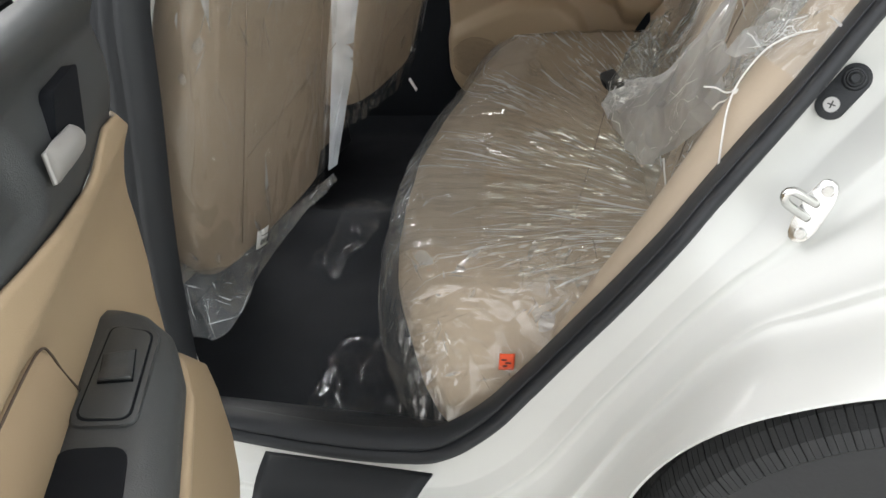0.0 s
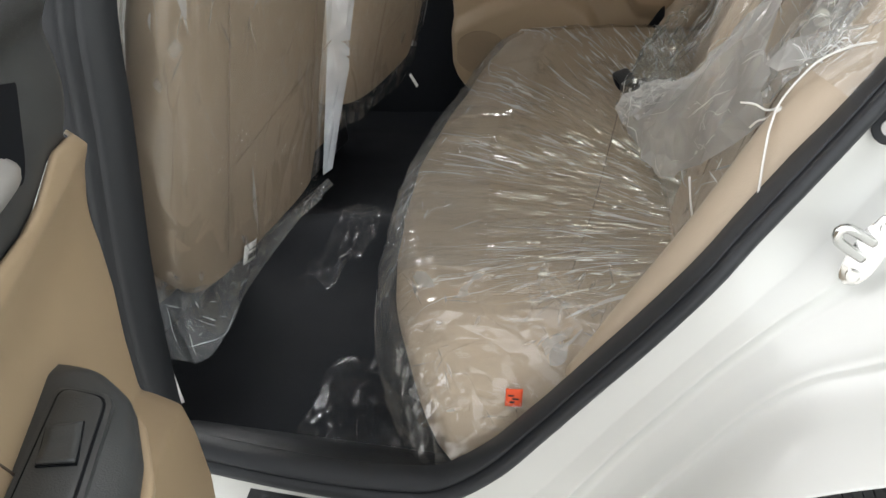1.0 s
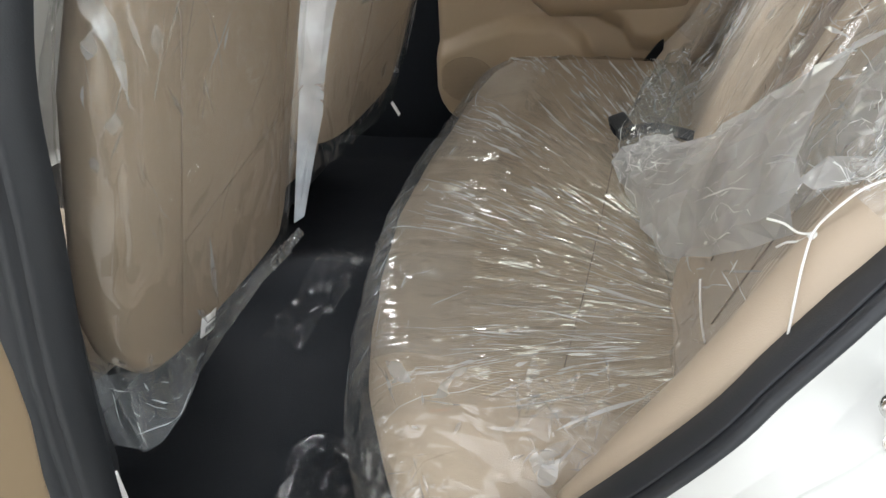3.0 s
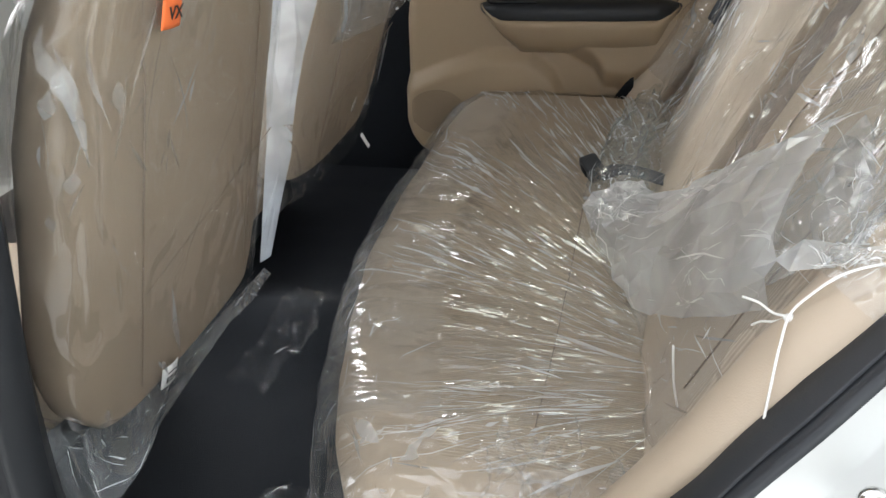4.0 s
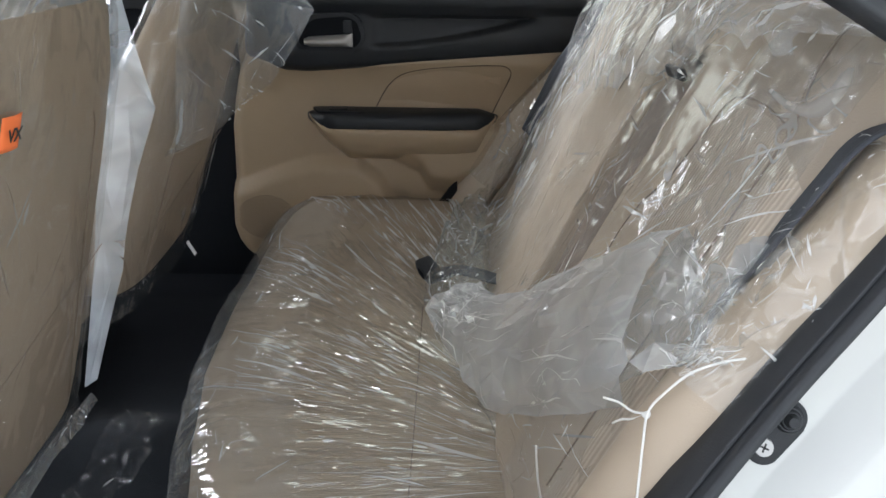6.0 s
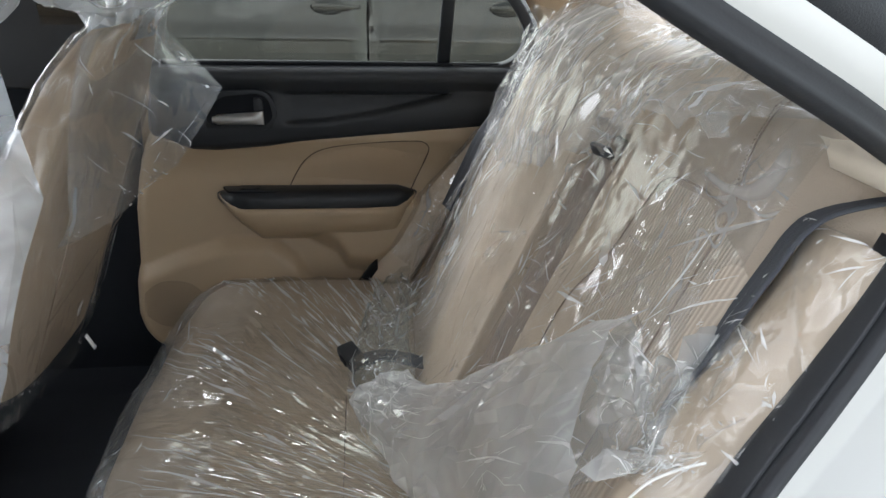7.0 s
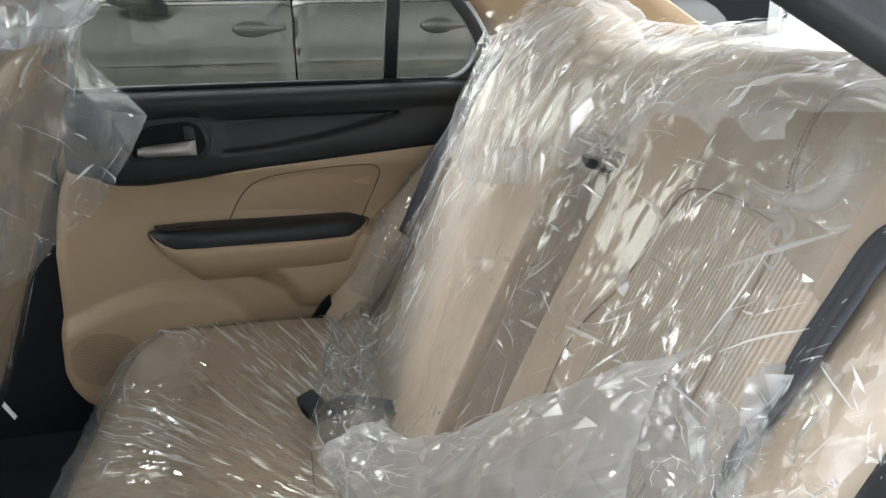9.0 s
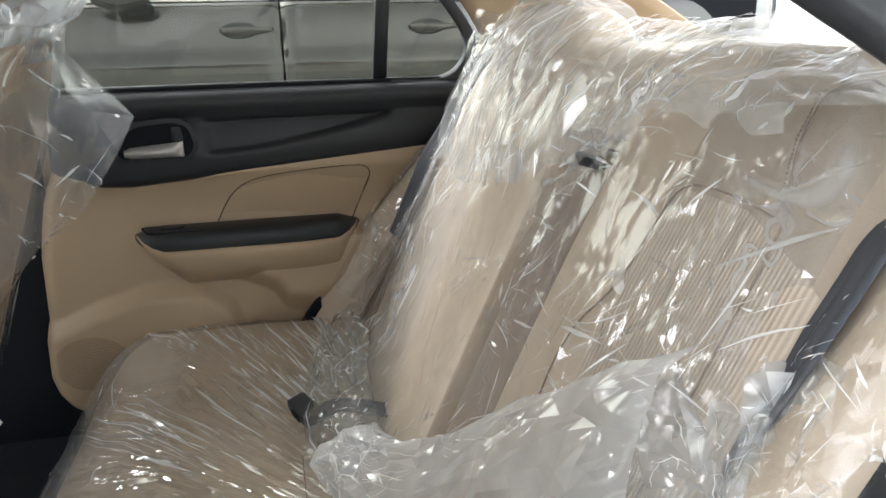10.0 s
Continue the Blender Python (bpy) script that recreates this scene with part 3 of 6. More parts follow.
for no, f, h in ((0.013, 0.0, -0.012), (0.012, 0.0, 0.004), (0.007, 0.02, 0.012), (0.001, 0.10, 0.016), (0.0, 0.22, 0.016), (0.0, 0.30, 0.010), (0.0, 0.38, 0.010), (0.0, 0.46, 0.019), (0.0, 0.66, 0.024), (0.0, 0.88, 0.018), (0.0, 0.98, 0.004), (0.008, 1.0, -0.004)):
    r = s_line - nrm * (off_in * f - no)
    r[:, 1] += y_in * f - h
    rows.append(r)
sheet("door_seal", np.array(rows), RUBBER, car, "dark grey rubber door seal")

# scuff plate on the sill
sc = []
for v in np.linspace(0, 1, 9):
    y = -0.006 - 0.085 * v
    z = 0.374 - 0.006 * v - 0.03 * v ** 3 + 0.004
    sc.append([(x, y, z + (0.003 if 0.12 < v < 0.85 and 0.06 < u < 0.94 else 0)) for u in np.linspace(0, 1, 15) for x in [-0.122 + 0.012 * v + (0.252 - 0.035 * v) * u]])
sheet("scuff_plate", np.array(sc), BLACK, car, "black plastic sill scuff plate", thick=0.004)

# pillar between the doors
PIL = [(-0.262, 0.03, 0.36), (-0.232, 0.04, 0.41), (-0.222, 0.04, 0.50), (-0.193, 0.04, 0.684), (-0.154, 0.045, 0.871), (-0.129, 0.05, 1.0), (-0.09, 0.07, 1.13), (-0.05, 0.10, 1.26), (-0.03, 0.13, 1.36)]
p_line = smooth_curve(PIL, 40)
rows = []
for dx, dy in ((-0.16, 0.14), (-0.10, 0.10), (-0.035, 0.025), (-0.006, 0.002), (-0.020, -0.012), (-0.024, -0.022), (-0.034, -0.026), (-0.040, -0.020), (-0.044, -0.028), (-0.055, -0.030), (-0.060, -0.022), (-0.075, -0.030), (-0.10, -0.03)):
    rows.append(p_line + np.array([dx, dy, 0]))
sheet("pillar_trim", np.array(rows), RUBBER, car, "black pillar trim and rubber seal")
rows = [p_line + np.array(d) for d in ((-0.099, -0.028, 0), (-0.11, -0.034, 0), (-0.13, -0.05, 0), (-0.15, -0.10, 0), (-0.20, -0.12, 0))]
sheet("centre_pillar", np.array(rows), WHITE, car, "white painted door pillar")

# roof rail over the opening
RAIL = [(-0.06, 0.10, 1.36), (0.10, 0.115, 1.375), (0.25, 0.12, 1.345), (0.35, 0.12, 1.303), (0.42, 0.12, 1.267), (0.456, 0.12, 1.246), (0.507, 0.12, 1.217), (0.557, 0.12, 1.190), (0.61, 0.125, 1.162), (0.66, 0.14, 1.135)]
r_line = smooth_curve(RAIL, 50)
rows = [r_line + np.array(d) for d in ((0, 0.05, 0.05), (0, 0.012, 0.004), (0, 0.003, 0.002), (0.002, -0.006, 0.010), (0.003, -0.008, 0.014), (0.003, -0.005, 0.016), (0.004, -0.010, 0.022), (0.005, -0.009, 0.028))]
sheet("rail_seal", np.array(rows), RUBBER, car, "dark rubber seal under the roof rail")
rows = [r_line + np.array(d) for d in ((0.005, -0.009, 0.0275), (0.008, -0.014, 0.033), (0.012, -0.019, 0.042), (0.015, -0.019, 0.048))]
sheet("roof_rail", np.array(rows), WHITE, car, "white painted roof rail")
rows = [r_line + np.array(d) for d in ((0.015, -0.019, 0.0475), (0.018, -0.024, 0.053), (0.026, -0.024, 0.068), (0.03, -0.018, 0.075))]
sheet("rail_moulding", np.array(rows), BLACK, car, "black roof moulding")
rows = [r_line + np.array(d) for d in ((0.03, -0.018, 0.0748), (0.034, -0.02, 0.08), (0.045, -0.01, 0.10), (0.05, 0.2, 0.115))]
sheet("roof_side", np.array(rows), WHITE, car, "white painted roof edge")

# striker and courtesy switch on the jamb
def jamb(p, axis_a, axis_n):
    a, nn = Vector(axis_a).normalized(), Vector(axis_n).normalized()
    b = nn.cross(a)
    return Matrix((( a.x, b.x, nn.x, p[0]), (a.y, b.y, nn.y, p[1]), (a.z, b.z, nn.z, p[2]), (0, 0, 0, 1)))


def disc(bm, m, r, h, n=20, bev=0.0, ry=None):
    made = bmesh.ops.create_cone(bm, cap_ends=True, segments=n, radius1=r, radius2=r - bev, depth=h, matrix=m @ Matrix.Translation((0, 0, h / 2)))
    return made


striker = thing("door_striker", "bright zinc door striker loop bolted to the jamb", "door striker")
js = jamb((0.555, 0.027, 0.768), (0.43, 0.12, 0.89), (-0.30, -0.88, 0.25))
plate = rounded([(-0.034, -0.007), (-0.018, -0.013), (0.018, -0.013), (0.034, -0.007), (0.034, 0.007), (0.014, 0.012), (-0.014, 0.012), (-0.034, 0.007)], 0.006)
slab("plate", plate, lambda u, w, z: js @ Vector((u, z, w - 0.002)), 0.006, CHROME, striker, bevel=0.0015)
for sx in (-0.024, 0.024):
    bm = bmesh.new(); disc(bm, js @ Matrix.Translation((sx, -0.002, 0.004)), 0.0062, 0.003, 14, 0.0012)
    part("bolt", bm, CHROME, striker)
reach = Vector((-0.026, -0.009, 0.022))
loop = [js @ Vector((a, 0.0, 0.002)) + reach * f for a, f in ((-0.008, 0.0), (-0.0075, 0.6), (-0.006, 0.88), (-0.002, 1.0), (0.002, 1.0), (0.006, 0.88), (0.0075, 0.6), (0.008, 0.0))]
sweep("loop", smooth_curve(loop, 26), ring(0.0045, 12), CHROME, striker, up=(0.1, 1, 0.2))

switch = thing("courtesy_switch", "black rubber door light switch with a crosshead screw", "door switch")
S_ = 0.86
jc = jamb((0.580, 0.104, 0.859), (0.62, 0.27, 0.73), (-0.15, -0.92, 0.36)) @ Matrix.Scale(S_, 4)
pill = [((0.018 if math.cos(a) > 0 else -0.018) + 0.0175 * math.cos(a), 0.0175 * math.sin(a)) for a in np.linspace(0.001, 2 * math.pi + 0.001, 28, endpoint=False)]
slab("base", pill, lambda u, w, z: jc @ Vector((u, z, w - 0.002)), 0.008, BLACK, switch, bevel=0.002)
bm = bmesh.new(); disc(bm, jc @ Matrix.Translation((0.018, 0, 0.005)), 0.0145, 0.006, 24, 0.003)
part("collar", bm, RUBBER, switch)
bm = bmesh.new(); disc(bm, jc @ Matrix.Translation((0.018, 0, 0.010)), 0.0105, 0.006, 24, 0.002); disc(bm, jc @ Matrix.Translation((0.018, 0, 0.0155)), 0.0075, 0.007, 24, 0.003)
part("plunger", bm, BLACK, switch, "black rubber plunger")
bm = bmesh.new(); disc(bm, jc @ Matrix.Translation((-0.018, 0, 0.005)), 0.0095, 0.003, 20, 0.001)
screw = part("screw", bm, SILVER, switch, "silver crosshead screw")
bm = bmesh.new()
for a in (0.3, 0.3 + math.pi / 2):
    made = bmesh.ops.create_cube(bm, size=1, matrix=jc @ Matrix.Translation((-0.018, 0, 0.0082)) @ Matrix.Rotation(a, 4, "Z") @ Matrix.Diagonal((0.009, 0.0016, 0.0006, 1)))
part("cross_slot", bm, INK, screw)

# wheel
wheel = thing("wheel", "black rubber tyre in the white wheel arch", "wheel", at=(0.700, -0.020, 0.347))
wc = Vector((0.700, -0.020, 0.347))
prof = [(0.19, -0.085), (0.235, -0.098), (0.27, -0.096), (0.292, -0.085), (0.300, -0.072), (0.305, -0.045), (0.306, 0.0), (0.305, 0.045), (0.300, 0.072), (0.27, 0.09), (0.2, 0.085)]
rows = []
for a in np.linspace(0, 2 * math.pi, 97)[:-1]:
    rows.append([(wc.x + r * math.cos(a), wc.y + w, wc.z + r * math.sin(a)) for r, w in prof])
rows.append(rows[0])
sheet("tyre", np.array(rows), TYRE, wheel, "worn black tyre with grooved tread")
bm = bmesh.new()
def block(corners, n=4):
    """A closed block of rubber between an inner and an outer face."""
    vs = [bm.verts.new((wc.x + r * math.cos(a), wc.y + w, wc.z + r * math.sin(a))) for a, r, w in corners]
    bm.faces.new(vs[4:8])
    for i in range(4):
        bm.faces.new((vs[i], vs[(i + 1) % 4], vs[4 + (i + 1) % 4], vs[4 + i]))


for k in range(240):
    a0, a1 = 2 * math.pi * k / 240, 2 * math.pi * (k + (0.80 if k % 3 == 2 else 0.93)) / 240
    for w0, w1 in ((-0.044, -0.008), (-0.002, 0.040), (0.046, 0.076)):
        block([(a, r - (0.003 if abs(w) > 0.042 else 0), w) for r in (0.299, 0.3135) for a, w in ((a0, w0), (a1, w0), (a1 + 0.008, w1), (a0 + 0.008, w1))])
    # shoulder: blocks bending over from the tread towards the sidewall
    for (r0, w0), (r1, w1) in (((0.3105, -0.050), (0.3050, -0.072)), ((0.3050, -0.072), (0.2920, -0.0895)), ((0.2920, -0.0895), (0.2760, -0.0965))):
        block([(a, r - d, w + d * 0.6) for d in (0.010, 0.0) for a, r, w in ((a0, r0, w0), (a1, r0, w0), (a1, r1, w1), (a0, r1, w1))])
tagged(part("tread_block", bm, TYRE, wheel, "grooved tread blocks", smooth=False), kind="stuff")
bm = bmesh.new(); disc(bm, Matrix.Translation((wc.x, wc.y - 0.06, wc.z)) @ Matrix.Rotation(radians(-90), 4, "X"), 0.195, 0.11, 40)
part("rim", bm, SILVER, wheel, "silver wheel rim")
rows = [[(0.725 + 0.335 * math.cos(a), y, 0.325 + 0.335 * math.sin(a)) for a in np.linspace(-0.3, math.pi + 0.3, 40)] for y in (-0.09, 0.10)]
rows.append([(0.715, 0.11, 0.32)] * 40)
sheet("wheel_well", np.array(rows), DARK, car, "black wheel arch liner")

# floor, tunnel and far side; unseen shell walls and roof added to block light
def floor_z(x, y):
    z = 0.338 + 0.055 * np.exp(-((y - 0.68) / 0.10) ** 2)
    z = z + 0.04 * np.clip((0.09 - y) / 0.07, 0, 1) ** 2 + 0.04 * np.clip((y - 1.27) / 0.07, 0, 1) ** 2
    return z + 0.0025 * pn(x * 14, y * 14, 2)


gx, gy = np.meshgrid(np.linspace(-1.3, 0.45, 90), np.linspace(0.03, 1.34, 90), indexing="ij")
floor = sheet("floor", np.stack([gx, gy, floor_z(gx, gy)], 2), CARPET)
tagged(floor, "black moulded carpet floor of the car", "floor", kind="structure")
gx, gy = np.meshgrid(np.linspace(-0.30, 0.36, 30), np.linspace(0.0, 0.09, 12), indexing="ij")
sill = sheet("sill_trim", np.stack([gx, gy + 0.04, 0.388 - 0.045 * ((gy) / 0.09) ** 2], 2), BLACK)
tagged(sill, "black plastic inner sill trim", "sill trim", kind="structure")

roof = sheet("ceiling", [[(x, y, 1.40 + 0.03 * math.sin(math.pi * (y - 0.1) / 1.2) - 0.10 * max(0, (x - 0.35)) ** 1.4 - 0.10 * max(0, -0.6 - x)) for y in np.linspace(0.10, 1.28, 20)] for x in np.linspace(-1.15, 0.72, 26)], LINER, thick=0.03)
tagged(roof, "beige cloth headliner under the roof", "ceiling", kind="structure")
for nm, lo, hi, lab in (("wall_front", (-1.40, -0.12, 0.30), (-1.32, 1.48, 1.02), "dark bulkhead and dashboard side of the cabin"),
                        ("wall_near_front", (-1.32, -0.12, 0.25), (-0.36, -0.02, 1.0), "white closed front door beside the driver"),
                        ("wall_far_front", (-1.32, 1.38, 0.25), (-0.30, 1.48, 1.02), "closed front door on the far side"),
                        ("wall_far_rear", (-0.30, 1.385, 0.25), (1.25, 1.48, 1.03), "outer skin of the far rear door"),
                        ("wall_boot", (0.95, -0.05, 0.25), (1.0, 1.40, 1.10), "panel behind the rear seat")):
    tagged(box(nm, lo, hi, WHITE if "front" in nm or "rear" in nm else BLACK), lab, "wall", kind="structure")
for nm, lo, hi, lab in (("wall_far_kick", (-0.75, 1.335, 0.30), (-0.17, 1.384, 1.02), "black trim below the far centre pillar"),
                        ("wall_far_pillar", (-0.42, 1.30, 1.02), (-0.22, 1.37, 1.40), "black trim of the far centre pillar"),
                        ("wall_far_inner", (-0.17, 1.36, 0.30), (0.95, 1.384, 1.04), "tan panel behind the far door trim")):
    tagged(box(nm, lo, hi, TAN_SOFT if nm == "wall_far_inner" else CARPET if nm == "wall_far_kick" else BLACK), lab, "wall", kind="structure")
# far pillar trim, shelf and rear window frame
gy, gx = np.meshgrid(np.linspace(0.1, 1.32, 30), np.linspace(0.66, 1.40, 16), indexing="ij")
shelf = sheet("parcel_shelf", np.stack([gx, gy, 1.115 + 0.012 * np.sin(gy * 2.4) + 0.0 * gx], 2), CREAM, thick=0.02)
tagged(shelf, "cream cloth parcel shelf behind the rear seat", "parcel shelf", kind="structure")


# ---- doors ----
def far_place(u, w, z):
    return Vector((u, 1.31 - w, z))


DOOR_T, DOOR_A = Vector((-0.068, -0.239)), radians(-62)
DD, DN = Vector((math.cos(DOOR_A), math.sin(DOOR_A))), Vector((-math.sin(DOOR_A), math.cos(DOOR_A)))


def near_place(u, w, z):
    q = DOOR_T + DD * u + DN * w
    return Vector((q.x, q.y, z - 0.012))


FRONT_EDGE = [(0.43, -0.12), (0.445, -0.15), (0.465, -0.176), (0.49, -0.192), (0.52, -0.20), (0.62, -0.195), (0.76, -0.189), (0.83, -0.177), (0.87, -0.165), (0.90, -0.152), (0.93, -0.135), (1.08, -0.12)]
REAR_EDGE = [(0.43, 0.26), (0.593, 0.325), (0.74, 0.425), (0.93, 0.555), (1.08, 0.665)]


NEAR_EDGE = [(0.43, -0.09), (0.46, -0.105), (0.477, -0.135), (0.511, -0.158), (0.577, -0.160), (0.63, -0.146), (0.67, -0.138), (0.721, -0.152), (0.764, -0.174), (0.81, -0.184), (0.874, -0.188), (0.915, -0.165), (0.945, -0.122), (0.99, -0.158), (1.032, -0.195), (1.08, -0.20)]


def belt_line(u, near=False):
    if near:
        return lerp_table(u, [(-0.2, 0.936), (-0.115, 0.941), (-0.057, 0.947), (0.009, 0.934), (0.048, 0.932), (0.132, 0.939), (0.193, 0.947), (0.241, 0.955), (0.5, 0.972)])
    return lerp_table(u, [(-0.20, 0.955), (-0.10, 0.925), (-0.05, 0.908), (0.0, 0.905), (0.1, 0.913), (0.2, 0.922), (0.53, 0.950), (0.7, 0.96)])


def bump(x, lo, hi, soft):
    a, b = np.clip((x - lo) / soft, 0, 1), np.clip((hi - x) / soft, 0, 1)
    s = np.minimum(a, b)
    return s * s * (3 - 2 * s)


def tan_relief(u, z, near=False):
    """How far the tan panel stands out: the pull bulge under the armrest, the speaker step and the edges' roll-off."""
    low = lerp_table(u, [(-0.05, 0.79), (0.007, 0.768), (0.065, 0.729), (0.177, 0.699), (0.246, 0.663), (0.268, 0.624), (0.32, 0.615), (0.45, 0.70)])
    d = z - low
    w = 0.040 * np.clip(d / 0.045, 0, 1) ** 0.8 * np.clip((0.795 - z) / 0.02, 0, 1) * bump(u, 0.0, 0.47, 0.05)
    top = lerp_table(u, [(-0.25, 0.60), (-0.20, 0.625), (-0.10, 0.668), (0.0, 0.70), (0.10, 0.70), (0.15, 0.66), (0.18, 0.60), (0.22, 0.50)])
    w = w + 0.030 * np.clip((top - z) / 0.03, 0, 1) ** 0.8
    edge = lerp_table(z, NEAR_EDGE if near else FRONT_EDGE)
    w = w - (0.010 if near else 0.035) * np.clip(1 - (u - edge) / 0.025, 0, 1) ** 2 + (0.018 if near else 0.0)
    w = w - 0.03 * np.clip((0.47 - z) / 0.04, 0, 1) ** 2
    w = w + 0.030 * np.clip((z - 0.83) / 0.09, 0, 1) ** 2
    return w


def door_trim(parent, place, near):
    nu, nz = 90, 80
    g = np.zeros((nz, nu, 3))
    for i, f in enumerate(np.linspace(0, 1, nz)):
        for j, s in enumerate(np.linspace(0, 1, nu)):
            z = 0.43 + f * 0.50
            for _ in range(2):
                a, b = lerp_table(z, NEAR_EDGE if near else FRONT_EDGE), lerp_table(z, REAR_EDGE)
                u = a + (b - a) * s
                z = 0.43 + f * (belt_line(u, near) - 0.43)
            g[i, j] = place(u, float(tan_relief(u, z, near)), z)
    sheet("trim_panel", g, TAN, parent, "tan moulded vinyl door panel", thick=0.004)
    nz = 34
    g = np.zeros((nz, nu, 3))
    for i, f in enumerate(np.linspace(0, 1, nz)):
        for j, s in enumerate(np.linspace(0, 1, nu)):
            z = 0.93 + f * 0.14
            a, b = lerp_table(z, NEAR_EDGE if near else FRONT_EDGE), lerp_table(z, REAR_EDGE)
            u = a + (b - a) * s
            lo = belt_line(u, near) - (0.012 if near else 0.004)
            z = lo + f * (1.068 - lo)
            w = (0.038 if near else 0.032) + 0.010 * math.sin(math.pi * min(1, f * 1.6)) + 0.012 * float(bump(z, 1.02, 1.10, 0.03)) - 0.012 * float(bump(u, 0.13, 0.50, 0.03)) * float(bump(z, 0.952 + 0.062 * max(0.0, (u - 0.16) / 0.34) ** 1.6, 1.024, 0.010))
            if f > 0.9:
                w -= 0.02 * ((f - 0.9) / 0.1) ** 2
            if f < 0.06:
                w -= 0.008 * (1 - f / 0.06)
            w -= 0.03 * float(np.clip(1 - (u - a) / 0.02, 0, 1)) ** 2
            g[i, j] = place(u, w, z)
    # same trim in two tones: the near door's brighter light put into colour
    upper = sheet("upper_trim", g, BLACK if not near else GREY_TRIM, parent, "dark grained upper door trim", thick=0.004)
    # handle recess and handle
    flat = place

    def place(u, w, z):
        return flat(u + (0.034 if near else 0.0), w, z + (0.010 if near else 0.0))

    shade = GREY_TRIM if near else BLACK
    rec = rounded([(-0.064, 1.002), (0.016, 1.002), (0.048, 0.975), (-0.004, 0.947), (-0.022, 0.956)], 0.008) if near else rounded([(-0.012, 0.955), (0.105, 0.952), (0.122, 0.972), (0.112, 1.008), (0.090, 1.018), (0.020, 1.012), (-0.012, 0.985)], 0.014)
    near or slab("handle_bezel", rounded([(-0.022, 0.946), (0.112, 0.942), (0.132, 0.970), (0.118, 1.018), (0.09, 1.026), (0.014, 1.021), (-0.024, 0.992)], 0.016), lambda u, w, z: place(u, 0.034 + w, z), 0.0125, shade, parent, "dark handle surround", bevel=0.004)
    # no real depth: the recess's shade is this slab's black
    slab("handle_recess", rec, lambda u, w, z: place(u, 0.040 + w, z), 0.0105 if near else 0.0085, DARK, parent, "flat black slab drawn for the shade in the handle recess", bevel=0)
    g = []
    for s in np.linspace(0, 1, 22):
        u = 0.012 + 0.080 * s if near else 0.102 * s
        hgt = (0.010 + 0.004 * s) * (0.8 if near else 1.0)
        zc = 0.9655 + 0.004 * s
        if s < 0.08: hgt *= 0.7
        g.append([place(u, 0.050 + (0.010 if near else 0.016) * math.sin(math.pi * min(1, s + 0.06)) ** 0.5 * math.cos(a) ** 2 + 0.002, zc + hgt * math.sin(a)) for a in np.linspace(-1.5, 1.5, 9)])
    sheet("door_handle", np.array(g), SILVER, parent, "silver inner door handle", thick=0.003)
    box_pts = rounded([(0.083, 0.985), (0.103, 0.985), (0.100, 1.010), (0.083, 1.010)], 0.004)
    near or slab("lock_knob", box_pts, lambda u, w, z: place(u, 0.046 + w, z), 0.008, shade, parent, "dark lock lever", bevel=0.002)
    place = flat
    # padded insert with its dark joint
    ins = [(0.140, 0.806), (0.158, 0.842), (0.178, 0.872), (0.205, 0.893), (0.245, 0.905), (0.32, 0.914), (0.40, 0.918), (0.428, 0.916), (0.440, 0.906), (0.441, 0.890), (0.425, 0.850), (0.406, 0.806)]
    slab("padded_insert", ins, lambda u, w, z: place(u, float(tan_relief(u, z, near)) + w - 0.003, z), 0.0055, TAN_SOFT, parent, "padded tan insert", bevel=0.002)
    line = smooth_curve([place(u, float(tan_relief(u, z, near)) + 0.0035, z) for u, z in ins], 60)
    sweep("insert_joint", line, ring(0.0009 if near else 0.0016, 6), JOINT, parent, "dark joint round the insert", up=(0.01, 1, 0.02))
    # armrest: dark cap on a tan pull
    def arm_w(u):
        if near:
            return lerp_table(u, [(-0.008, 0.004), (0.018, 0.02), (0.03, 0.042), (0.05, 0.062), (0.075, 0.078), (0.13, 0.09), (0.27, 0.096), (0.38, 0.09), (0.41, 0.05), (0.415, 0.006)])
        return lerp_table(u, [(-0.008, 0.004), (0.0, 0.022), (0.012, 0.040), (0.03, 0.055), (0.06, 0.064), (0.10, 0.066), (0.30, 0.064), (0.37, 0.054), (0.395, 0.040), (0.408, 0.022), (0.415, 0.006)])
    g = []
    for s in np.linspace(0, 1, 60):
        u = -0.008 + 0.423 * s
        aw = float(arm_w(u))
        row = []
        zt = 0.812
        fall = min(1.0, 0.25 + min((u + 0.008) / 0.05, (0.415 - u) / 0.04) * 0.75) if u < 0.05 or u > 0.37 else 1.0
        for w, dz in ((-0.004, 0.0), (0.3 * aw, 0.003), (0.75 * aw, 0.002), (0.93 * aw, -0.003), (aw, -0.012), (aw * 1.0, -0.026), (aw * 0.96, -0.034), (aw * 0.9, -0.037), (0.0, -0.037)):
            row.append(place(u, w, zt - 0.017 * (1 - fall) + dz * fall))
        g.append(row)
    arm = sheet("armrest", np.array(g), BLACK if not near else GREY_TRIM, parent, "dark grained plastic armrest", thick=0.003)
    slab("switch_plate", rounded([(0.060, 0.028), (0.187, 0.020), (0.201, 0.070), (0.086, 0.074)] if near else [(0.004, 0.012), (0.125, 0.012), (0.125, 0.054), (0.022, 0.054)], 0.012), lambda u, w, z: place(u, z, 0.8125 + w), 0.0045, BLACK if not near else GREY_TRIM, arm, bevel=0.0015)
    near or slab("plate_joint", rounded([(0.001, 0.009), (0.128, 0.009), (0.128, 0.057), (0.020, 0.057)], 0.013), lambda u, w, z: place(u, z, 0.8132 + w), 0.0025, DARK, arm, "dark joint round the switch plate", bevel=0)
